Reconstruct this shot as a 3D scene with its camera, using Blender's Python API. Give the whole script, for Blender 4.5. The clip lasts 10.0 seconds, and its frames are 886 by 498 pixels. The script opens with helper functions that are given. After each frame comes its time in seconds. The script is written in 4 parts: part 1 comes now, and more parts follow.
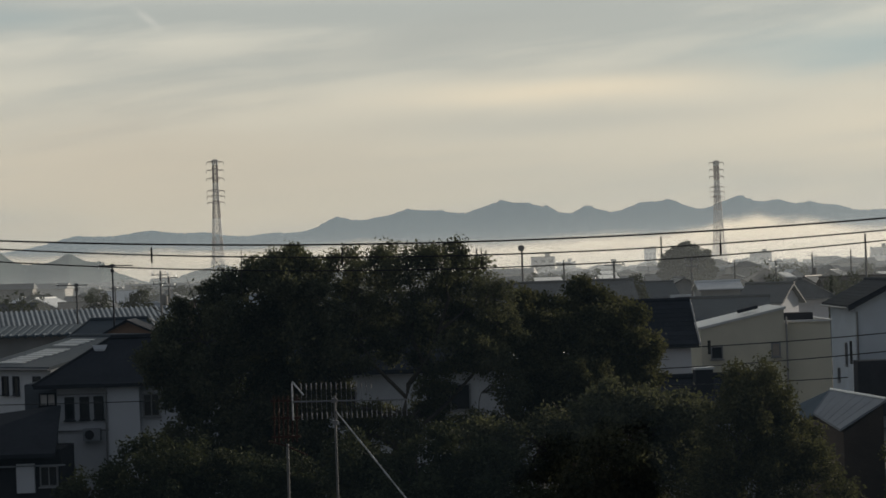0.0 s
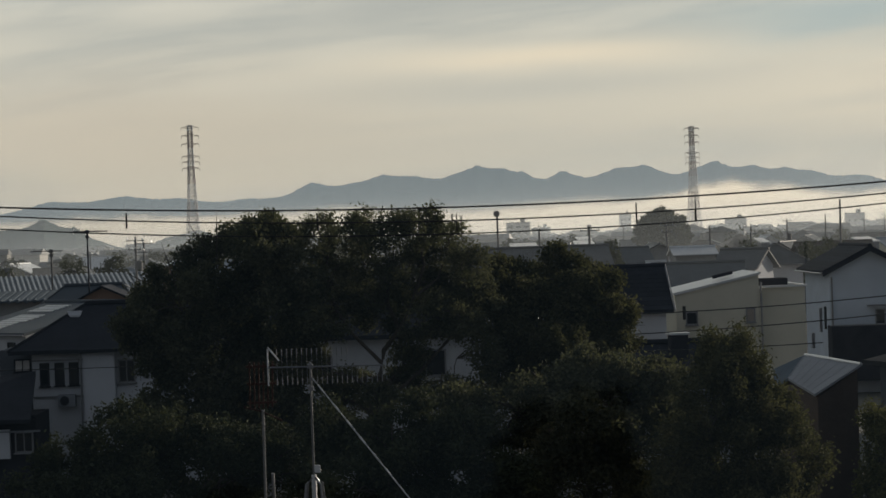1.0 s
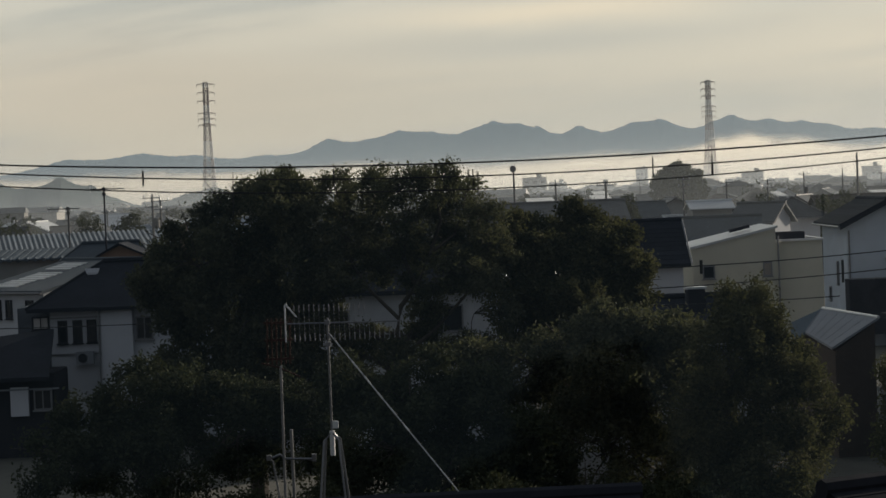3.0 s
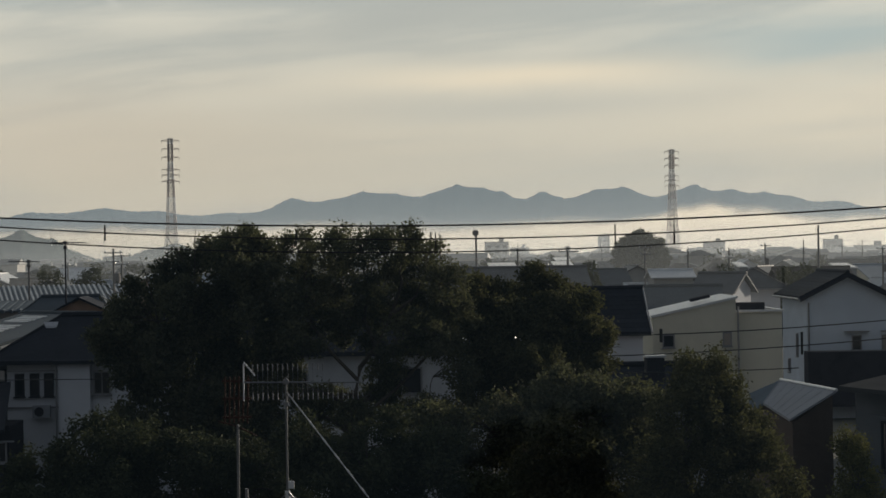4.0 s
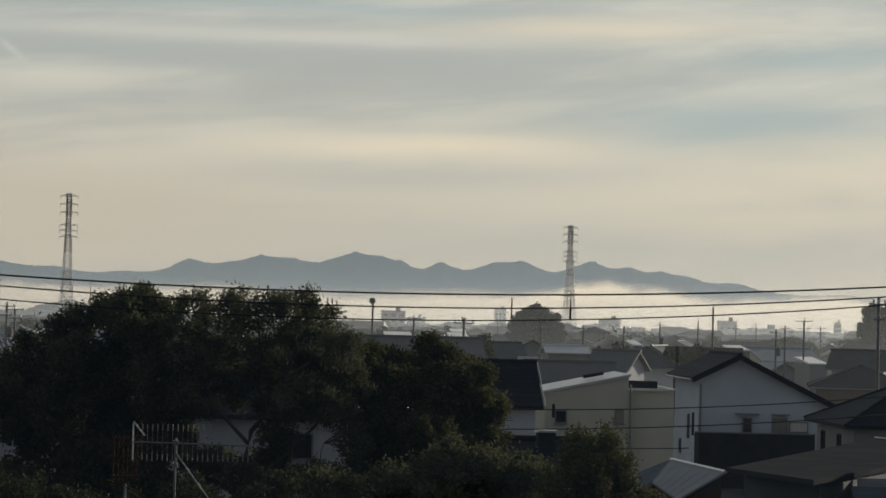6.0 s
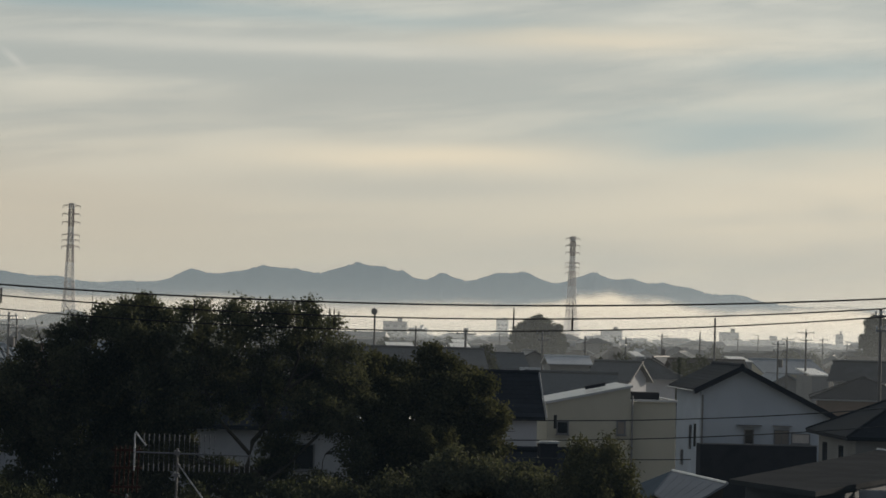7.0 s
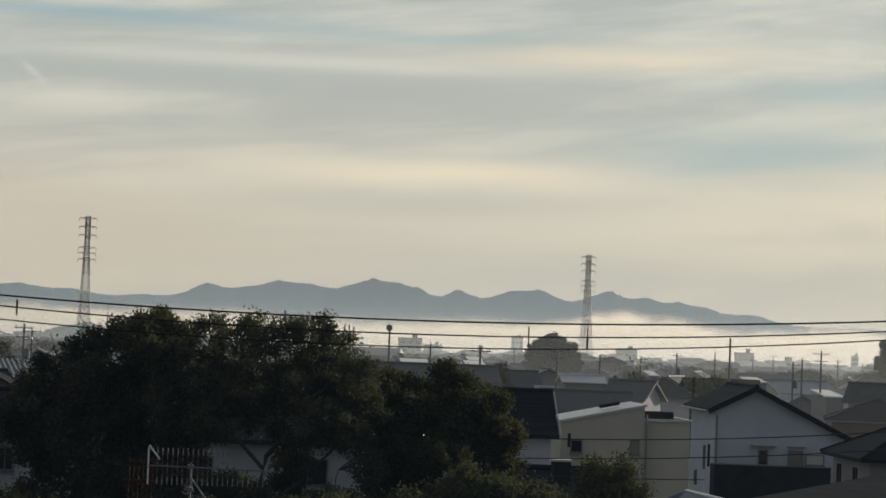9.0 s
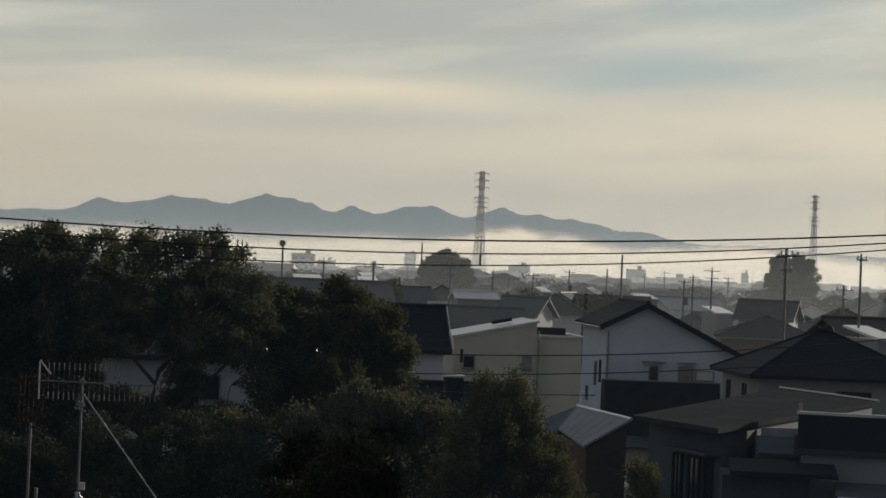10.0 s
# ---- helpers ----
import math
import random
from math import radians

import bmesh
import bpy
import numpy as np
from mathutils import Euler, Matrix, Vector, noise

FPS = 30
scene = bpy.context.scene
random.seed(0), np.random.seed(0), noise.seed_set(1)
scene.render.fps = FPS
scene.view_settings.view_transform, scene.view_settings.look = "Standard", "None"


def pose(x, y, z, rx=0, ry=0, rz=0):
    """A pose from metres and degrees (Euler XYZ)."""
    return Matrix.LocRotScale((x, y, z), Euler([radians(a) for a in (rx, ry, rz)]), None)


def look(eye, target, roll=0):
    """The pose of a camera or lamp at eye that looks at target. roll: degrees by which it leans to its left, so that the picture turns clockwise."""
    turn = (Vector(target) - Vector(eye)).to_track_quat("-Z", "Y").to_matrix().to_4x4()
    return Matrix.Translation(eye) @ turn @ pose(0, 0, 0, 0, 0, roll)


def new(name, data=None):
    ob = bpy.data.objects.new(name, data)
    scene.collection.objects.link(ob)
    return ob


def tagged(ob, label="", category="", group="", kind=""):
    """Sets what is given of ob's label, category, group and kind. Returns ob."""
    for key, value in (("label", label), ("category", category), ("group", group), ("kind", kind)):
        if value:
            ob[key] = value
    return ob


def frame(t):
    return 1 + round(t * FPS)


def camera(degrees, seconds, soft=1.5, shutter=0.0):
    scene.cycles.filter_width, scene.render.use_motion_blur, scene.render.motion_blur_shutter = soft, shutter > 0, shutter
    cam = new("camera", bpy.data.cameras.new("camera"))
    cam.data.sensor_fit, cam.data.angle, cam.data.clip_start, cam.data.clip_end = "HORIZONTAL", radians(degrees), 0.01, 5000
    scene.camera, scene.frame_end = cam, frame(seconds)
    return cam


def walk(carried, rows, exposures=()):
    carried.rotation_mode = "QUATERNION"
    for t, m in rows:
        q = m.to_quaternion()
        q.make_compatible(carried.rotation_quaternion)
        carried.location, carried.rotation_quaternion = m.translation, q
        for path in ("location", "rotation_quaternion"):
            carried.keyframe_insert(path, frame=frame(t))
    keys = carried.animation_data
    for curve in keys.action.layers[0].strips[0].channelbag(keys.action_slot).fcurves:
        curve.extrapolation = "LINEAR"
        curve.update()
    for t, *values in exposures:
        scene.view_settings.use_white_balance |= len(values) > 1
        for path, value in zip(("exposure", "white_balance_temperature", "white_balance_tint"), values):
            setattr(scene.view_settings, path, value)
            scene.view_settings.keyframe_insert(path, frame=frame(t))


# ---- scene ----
EYE = 9.6
cam = camera(22.0, 10.0, soft=1.6)
walk(cam, [
    (0.0, pose(0, 0, EYE, 90.469, 2.000, 0.000)),
    (0.5, pose(0, 0, EYE, 89.949, 2.437, -0.493)),
    (1.0, pose(0, 0, EYE, 89.585, 2.022, -0.620)),
    (1.5, pose(0, 0, EYE, 89.696, 2.117, -0.345)),
    (2.0, pose(0, 0, EYE, 89.331, 2.257, 0.041)),
    (3.3, pose(0, 0, EYE, 88.416, 2.327, -0.333)),
    (3.5, pose(0, 0, EYE, 88.698, 2.000, -0.671)),
    (4.0, pose(0, 0, EYE, 90.031, 0.906, -1.159)),
    (4.5, pose(0, 0, EYE, 90.726, -0.012, -1.705)),
    (5.0, pose(0, 0, EYE, 91.254, -0.808, -2.877)),
    (5.5, pose(0, 0, EYE, 91.592, -1.272, -3.699)),
    (7.0, pose(0, 0, EYE, 92.035, -1.517, -3.716)),
    (7.5, pose(0, 0, EYE, 92.255, -1.326, -3.649)),
    (8.0, pose(0, 0, EYE, 92.481, -1.348, -3.312)),
    (8.5, pose(0, 0, EYE, 92.589, -1.730, -3.201)),
    (9.0, pose(0, 0, EYE, 92.449, -2.184, -3.344)),
    (9.5, pose(0, 0, EYE, 91.510, -2.397, -3.713)),
    (10.0, pose(0, 0, EYE, 90.442, -2.384, -6.028)),
], exposures=[(0.0, 0.0), (2.0, 0.0), (3.4, 0.04), (4.0, 0.02), (5.5, -0.06), (7.0, 0.0), (8.0, 0.05), (9.0, 0.06), (9.5, 0.02), (10.0, -0.05)])


def P(d, u, w):
    """A place d metres ahead, u and w thousandths of d to the right of and above the eye."""
    return Vector((d * u / 1000, d, EYE + d * w / 1000))


# ---- world, sun ----
SUN_AZ, SUN_EL = radians(52), radians(13)
SUN = Vector((math.sin(SUN_AZ) * math.cos(SUN_EL), math.cos(SUN_AZ) * math.cos(SUN_EL), math.sin(SUN_EL)))


class Nodes:
    """Short spelling for node trees."""

    def __init__(self, tree):
        self.t = tree
        tree.nodes.clear()

    def add(self, kind, inputs=(), **props):
        n = self.t.nodes.new(kind)
        for k, v in props.items():
            if k == "operation":
                n.operation = v
            elif k == "data_type":
                n.data_type = v
            elif k == "blend_type":
                n.blend_type = v
            elif k == "sky_type":
                n.sky_type = v
        for k, v in dict(inputs).items():
            if isinstance(v, bpy.types.NodeSocket):
                self.t.links.new(v, n.inputs[k])
            else:
                n.inputs[k].default_value = v
        return n

    def math(self, op, a, b=0.0):
        return self.add("ShaderNodeMath", {0: a, 1: b}, operation=op).outputs[0]

    def mix(self, fac, a, b):
        n = self.add("ShaderNodeMix", {0: fac, 6: a, 7: b}, data_type="RGBA")
        return n.outputs[2]

    def mul(self, fac, a, b):
        n = self.add("ShaderNodeMix", {0: fac, 6: a, 7: b}, data_type="RGBA", blend_type="MULTIPLY")
        return n.outputs[2]

    def noise(self, vec, scale, detail=3.0, rough=0.55, distort=0.0):
        n = self.add("ShaderNodeTexNoise", {"Scale": scale, "Detail": detail, "Roughness": rough, "Distortion": distort})
        if vec is not None:
            self.t.links.new(vec, n.inputs["Vector"])
        return n.outputs["Fac"]

    def ramp(self, x, lo, hi):
        n = self.add("ShaderNodeMapRange", {"Value": x, "From Min": lo, "From Max": hi})
        n.interpolation_type = "SMOOTHSTEP"
        return n.outputs[0]


def rgb(r, g, b):
    return (r, g, b, 1.0)


world = bpy.data.worlds.new("sky")
scene.world = world
world.use_nodes = True
N = Nodes(world.node_tree)
co = N.add("ShaderNodeTexCoord").outputs["Generated"]
sep = N.add("ShaderNodeSeparateXYZ", {0: co})
az = N.math("ARCTAN2", sep.outputs[0], sep.outputs[1])
el = N.math("ARCSINE", sep.outputs[2])
sky = N.add("ShaderNodeTexSky", sky_type="NISHITA")
sky.sun_disc, sky.sun_elevation, sky.sun_rotation = False, SUN_EL, SUN_AZ
sky.air_density, sky.dust_density, sky.altitude = 1.2, 2.0, 60
clear = N.add("ShaderNodeVectorMath", {0: sky.outputs[0], 3: 0.07}, operation="SCALE").outputs[0]
# thin high cloud in long level streaks, warm and pale towards the sun
drift = N.add("ShaderNodeCombineXYZ", {0: N.math("MULTIPLY", az, 1.6), 1: N.math("SUBTRACT", N.math("MULTIPLY", el, 11.0), N.math("MULTIPLY", az, 0.9)), 2: 0.3}).outputs[0]
wide = N.noise(drift, 2.2, 4, 0.55, 0.6)
fine = N.noise(drift, 7.0, 5, 0.6, 0.3)
low = N.ramp(el, 0.0, 0.16)
pale = N.mix(low, rgb(0.525, 0.492, 0.408), rgb(0.565, 0.57, 0.52))
grey = N.mix(low, rgb(0.445, 0.438, 0.39), rgb(0.37, 0.405, 0.40))
cloud = N.mix(N.ramp(N.math("ADD", N.math("MULTIPLY", wide, 0.7), N.math("MULTIPLY", fine, 0.3)), 0.39, 0.61), grey, pale)


def streak(col, a0, e0, half_a, half_e, tilt, amount, tone):
    """One long soft streak of cloud round bearing a0 and height e0."""
    da = N.math("SUBTRACT", az, a0)
    wob = N.math("MULTIPLY", N.math("SUBTRACT", fine, 0.5), half_e * 1.6)
    de = N.math("ADD", N.math("SUBTRACT", N.math("SUBTRACT", el, e0), N.math("MULTIPLY", da, tilt)), wob)
    q = N.math("ADD", N.math("POWER", N.math("ABSOLUTE", N.math("DIVIDE", da, half_a)), 2.0), N.math("POWER", N.math("ABSOLUTE", N.math("DIVIDE", de, half_e)), 2.0))
    return N.mix(N.math("MULTIPLY", N.math("EXPONENT", N.math("MULTIPLY", q, -1.0)), amount), col, tone)


BLUE, GREY, CREAM = rgb(0.30, 0.385, 0.41), rgb(0.37, 0.39, 0.375), rgb(0.69, 0.62, 0.49)
for s in [
    (0.06, 0.0755, 0.075, 0.0055, 0.01, 0.9, CREAM), (0.055, 0.063, 0.10, 0.006, 0.02, 0.45, GREY), (0.20, 0.088, 0.075, 0.013, 0.0, 0.85, BLUE), (0.23, 0.117, 0.05, 0.007, 0.0, 0.6, BLUE),
    (0.0, 0.100, 0.06, 0.008, 0.12, 0.75, GREY), (-0.10, 0.139, 0.08, 0.0045, -0.01, 0.95, BLUE), (0.04, 0.135, 0.10, 0.004, -0.02, 0.5, BLUE), (0.13, 0.128, 0.07, 0.006, 0.02, 0.7, CREAM),
    (0.28, 0.064, 0.12, 0.02, 0.0, 0.5, CREAM), (-0.14, 0.05, 0.10, 0.02, 0.0, 0.35, rgb(0.55, 0.47, 0.37)), (-0.19, 0.114, 0.04, 0.006, 0.0, 0.4, BLUE), (0.10, 0.035, 0.16, 0.012, 0.0, 0.35, GREY), (-0.125, 0.112, 0.005, 0.002, -0.7, 0.3, rgb(0.66, 0.65, 0.6)), (-0.02, 0.122, 0.14, 0.004, 0.0, 0.5, rgb(0.62, 0.61, 0.55)), (-0.15, 0.094, 0.09, 0.005, 0.02, 0.35, GREY), (-0.08, 0.034, 0.12, 0.028, 0.0, 0.45, rgb(0.45, 0.415, 0.345))]:
    cloud = streak(cloud, *s)
near_sun = N.add("ShaderNodeVectorMath", {0: co, 1: SUN}, operation="DOT_PRODUCT").outputs["Value"]
glow = N.math("POWER", N.math("MAXIMUM", near_sun, 0.0), 6.0)
# unseen heavier cloud overhead and away from the sunrise, added to dim the foreground
unseen_dim = N.math("MAXIMUM", N.ramp(sep.outputs[1], 0.75, -0.2), N.ramp(el, 0.2, 0.7))
cloud = N.mix(N.math("MULTIPLY", unseen_dim, 0.96), cloud, rgb(0.115, 0.135, 0.165))
cloud = N.add("ShaderNodeVectorMath", {0: cloud, 3: N.math("ADD", 1.13, N.math("MULTIPLY", glow, 0.2))}, operation="SCALE").outputs[0]
veil = N.mix(0.94, clear, cloud)
bg = N.add("ShaderNodeBackground", {0: N.mul(1.0, veil, rgb(1.02, 1.0, 0.97)), 1: 1.0})
out = N.add("ShaderNodeOutputWorld", {0: bg.outputs[0]})

sun = new("sun", bpy.data.lights.new("sun", "SUN"))
sun.data.energy, sun.data.angle, sun.data.color = 3.5, radians(1.5), (1.0, 0.88, 0.72)
sun.matrix_world = look(SUN * 100, (0, 0, 0))


# ---- materials ----
def material(name, base, rough=0.7, metal=0.0, spread=0.25, scale=1.5, grain=25.0, bump=0.15, spec=0.5, tint=None, stretch=(1, 1, 1), through_light=0.0, islands=False):
    """A weathered surface: broad stains, fine grain and slight relief; each thing a little lighter or darker."""
    m = bpy.data.materials.new(name)
    m.use_nodes = True
    n = Nodes(m.node_tree)
    pos = n.add("ShaderNodeTexCoord").outputs["Object"]
    pos = n.add("ShaderNodeMapping", {"Vector": pos, "Scale": stretch}).outputs[0]
    broad, grit = n.noise(pos, scale, 4, 0.6, 0.4), n.noise(pos, grain, 4, 0.65)
    each = n.add("ShaderNodeNewGeometry").outputs["Random Per Island"] if islands else n.add("ShaderNodeObjectInfo").outputs["Random"]
    tone = n.math("ADD", n.math("MULTIPLY", broad, 0.55), n.math("ADD", n.math("MULTIPLY", grit, 0.25), n.math("MULTIPLY", each, 0.2)))
    dark = tuple(c * (1 - spread) for c in base)
    lite = tuple(min(1, c * (1 + spread)) for c in (tint or base))
    col = n.mix(n.ramp(tone, 0.3, 0.7), (*dark, 1), (*lite, 1))
    b = n.add("ShaderNodeBump", {"Strength": bump, "Distance": 0.02, "Height": grit})
    p = n.add("ShaderNodeBsdfPrincipled", {"Base Color": col, "Metallic": metal, "Roughness": n.math("ADD", rough - 0.1, n.math("MULTIPLY", broad, 0.2)), "Normal": b.outputs[0]})
    p.inputs["Specular IOR Level"].default_value = spec
    end = p.outputs[0]
    if through_light:
        tr = n.add("ShaderNodeBsdfTranslucent", {"Color": n.mix(0.5, col, (0.09, 0.10, 0.03, 1))})
        end = n.add("ShaderNodeMixShader", {0: through_light, 1: end, 2: tr.outputs[0]}).outputs[0]
    n.add("ShaderNodeOutputMaterial", {0: end})
    return m


M = dict(
    ground=material("ground_earth", (0.07, 0.068, 0.055), 0.9, scale=0.05, grain=1.5, spread=0.5),
    plaster_white=material("plaster_white", (0.48, 0.49, 0.52), 0.9, spec=0.1, spread=0.1, scale=0.5, grain=30),
    plaster_blue=material("plaster_pale_blue", (0.50, 0.55, 0.62), 0.9, spec=0.1, spread=0.1, scale=0.5, grain=30),
    plaster_beige=material("plaster_beige", (0.52, 0.50, 0.42), 0.9, spec=0.1, spread=0.1, scale=0.5, grain=30),
    plaster_grey=material("plaster_grey", (0.28, 0.28, 0.275), 0.9, spec=0.1, spread=0.15, scale=0.6, grain=30),
    plaster_pale=material("plaster_pale_grey", (0.40, 0.41, 0.43), 0.9, spec=0.1, spread=0.15, scale=0.6, grain=30),
    siding_brown=material("siding_brown", (0.16, 0.10, 0.07), 0.8, spread=0.25, scale=0.8),
    render_dark=material("render_dark", (0.085, 0.092, 0.105), 0.85, spread=0.25, scale=0.6, grain=20, spec=0.2),
    siding_umber=material("siding_umber", (0.085, 0.065, 0.055), 0.85, spread=0.25, scale=0.8, spec=0.1),
    siding_dark=material("siding_dark", (0.035, 0.035, 0.042), 0.85, spec=0.05, spread=0.25, scale=0.8),
    tile_dark=material("roof_tile_dark", (0.024, 0.026, 0.033), 0.7, spec=0.06, spread=0.3, scale=0.7, grain=6, bump=0.4),
    tile_grey=material("roof_tile_grey", (0.078, 0.082, 0.088), 0.52, spec=0.15, spread=0.3, scale=0.7, grain=6, bump=0.4),
    tile_blue=material("roof_tile_blue", (0.055, 0.066, 0.078), 0.52, spec=0.15, spread=0.25, scale=0.7, grain=6, bump=0.4),
    tile_brown=material("roof_tile_brown", (0.085, 0.07, 0.06), 0.52, spec=0.15, spread=0.3, scale=0.7, grain=6, bump=0.4),
    slate_roof=material("roof_weathered_sheet", (0.056, 0.057, 0.059), 0.95, spec=0.0, spread=0.18, scale=0.6, grain=9),
    tin=material("tin_sheet", (0.27, 0.30, 0.33), 0.6, 0.1, spread=0.2, scale=0.8),
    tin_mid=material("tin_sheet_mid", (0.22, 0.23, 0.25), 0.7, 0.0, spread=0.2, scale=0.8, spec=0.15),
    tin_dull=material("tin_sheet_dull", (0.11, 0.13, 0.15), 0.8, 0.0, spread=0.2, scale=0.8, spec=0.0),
    # white that stands for sun glare on far metal roofs
    sheet_glint=material("glint_white_sheet", (0.78, 0.77, 0.74), 0.4, spread=0.1, scale=0.6),
    tin_pale=material("tin_sheet_pale", (0.55, 0.56, 0.57), 0.4, 0.3, spread=0.15, scale=0.8),
    glass=material("window_glass", (0.018, 0.02, 0.025), 0.15, spread=0.2, bump=0.02, spec=0.4),
    curtain=material("window_curtain", (0.62, 0.58, 0.55), 0.9, spread=0.1, stretch=(8, 8, 1), spec=0.1),
    frame=material("window_frame", (0.20, 0.20, 0.21), 0.4, 0.5, spread=0.15),
    shutter=material("window_shutter", (0.26, 0.23, 0.20), 0.6, spread=0.15, stretch=(1, 1, 8)),
    concrete=material("pole_concrete", (0.16, 0.155, 0.15), 0.85, spread=0.2),
    steel=material("galvanised_steel", (0.2, 0.205, 0.215), 0.38, 0.85, spread=0.2, grain=40),
    rust=material("rusty_steel", (0.07, 0.035, 0.025), 0.75, 0.2, spread=0.3),
    black=material("black_rubber", (0.015, 0.015, 0.016), 0.5, spread=0.2),
    tower_red=material("tower_red_paint", (0.19, 0.155, 0.15), 0.5, 0.1, spread=0.2),
    tower_white=material("tower_white_paint", (0.36, 0.36, 0.37), 0.5, 0.1, spread=0.15),
    bark=material("bark", (0.055, 0.045, 0.035), 0.9, spread=0.4, scale=3, grain=30, bump=0.6, stretch=(1, 1, 0.3)),
    # darker and lighter copies of one leaf, shade and sky light in the colour
    leaf=material("leaf_dark", (0.042, 0.05, 0.034), 0.8, spec=0.06, spread=0.35, scale=0.9, tint=(0.048, 0.054, 0.03), through_light=0.15, islands=True),
    leaf_lit=material("leaf_lit_copy", (0.064, 0.074, 0.06), 0.8, spec=0.06, spread=0.35, scale=0.9, tint=(0.1, 0.098, 0.06), through_light=0.35, islands=True),
    leaf_olive=material("leaf_olive", (0.05, 0.054, 0.034), 0.8, spec=0.06, spread=0.35, scale=0.9, tint=(0.092, 0.086, 0.045), through_light=0.3, islands=True),
    leaf_hedge=material("leaf_hedge", (0.08, 0.085, 0.03), 0.75, spec=0.1, spread=0.35, scale=0.8, tint=(0.14, 0.13, 0.045), through_light=0.3, islands=True),
    town_wall=material("town_wall", (0.36, 0.35, 0.33), 0.85, spread=0.35, scale=0.02, islands=True),
    town_roof=material("town_roof", (0.09, 0.095, 0.10), 0.5, spread=0.4, scale=0.02, islands=True),
)


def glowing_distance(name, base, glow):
    """Far hills: emission puts the haze of kilometres of lit air into their colour."""
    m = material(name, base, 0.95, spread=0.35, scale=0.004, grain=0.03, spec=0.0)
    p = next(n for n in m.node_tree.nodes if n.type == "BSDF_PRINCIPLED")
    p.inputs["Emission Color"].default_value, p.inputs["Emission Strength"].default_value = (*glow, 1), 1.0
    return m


# blue-grey haze as emission over a nearly black wooded base
M["mountain"] = glowing_distance("mountain_haze_glow", (0.005, 0.007, 0.007), (0.134, 0.166, 0.181))
# the near hills get a fainter emission for the hazy air before them
M["hill"] = glowing_distance("hill_forest_glow", (0.03, 0.04, 0.035), (0.03, 0.038, 0.042))


def mist(name, density, top, soft, scale, puff, plumes=(), white=(0.98, 0.96, 0.90)):
    """Thin lit mist: denser low down, thinning out unevenly towards the top height."""
    m = bpy.data.materials.new(name)
    m.use_nodes = True
    n = Nodes(m.node_tree)
    pos = n.add("ShaderNodeNewGeometry").outputs["Position"]
    z = n.add("ShaderNodeSeparateXYZ", {0: pos}).outputs[2]
    long = n.add("ShaderNodeMapping", {"Vector": pos, "Scale": (1, 1, 3.0)}).outputs[0]
    big = n.noise(long, scale, 5, 0.6, 0.5)
    x = n.add("ShaderNodeSeparateXYZ", {0: pos}).outputs[0]
    for at, half, lift in plumes:
        swell = n.math("EXPONENT", n.math("MULTIPLY", n.math("POWER", n.math("ABSOLUTE", n.math("DIVIDE", n.math("SUBTRACT", x, at), half)), 2.0), -1.0))
        z = n.math("SUBTRACT", z, n.math("MULTIPLY", swell, lift))
    edge = n.math("ADD", z, n.math("MULTIPLY", n.math("SUBTRACT", big, 0.5), puff))
    fall = n.math("SUBTRACT", 1.0, n.ramp(edge, top - soft, top + soft))
    a = n.math("MULTIPLY", fall, density)
    d = n.add("ShaderNodeBsdfDiffuse", {0: (*white, 1)})
    t = n.add("ShaderNodeBsdfTranslucent", {0: (*white, 1)})
    both = n.add("ShaderNodeMixShader", {0: 0.85, 1: d.outputs[0], 2: t.outputs[0]})
    clear_air = n.add("ShaderNodeBsdfTransparent")
    n.add("ShaderNodeOutputMaterial", {0: n.add("ShaderNodeMixShader", {0: a, 1: clear_air.outputs[0], 2: both.outputs[0]}).outputs[0]})
    return m


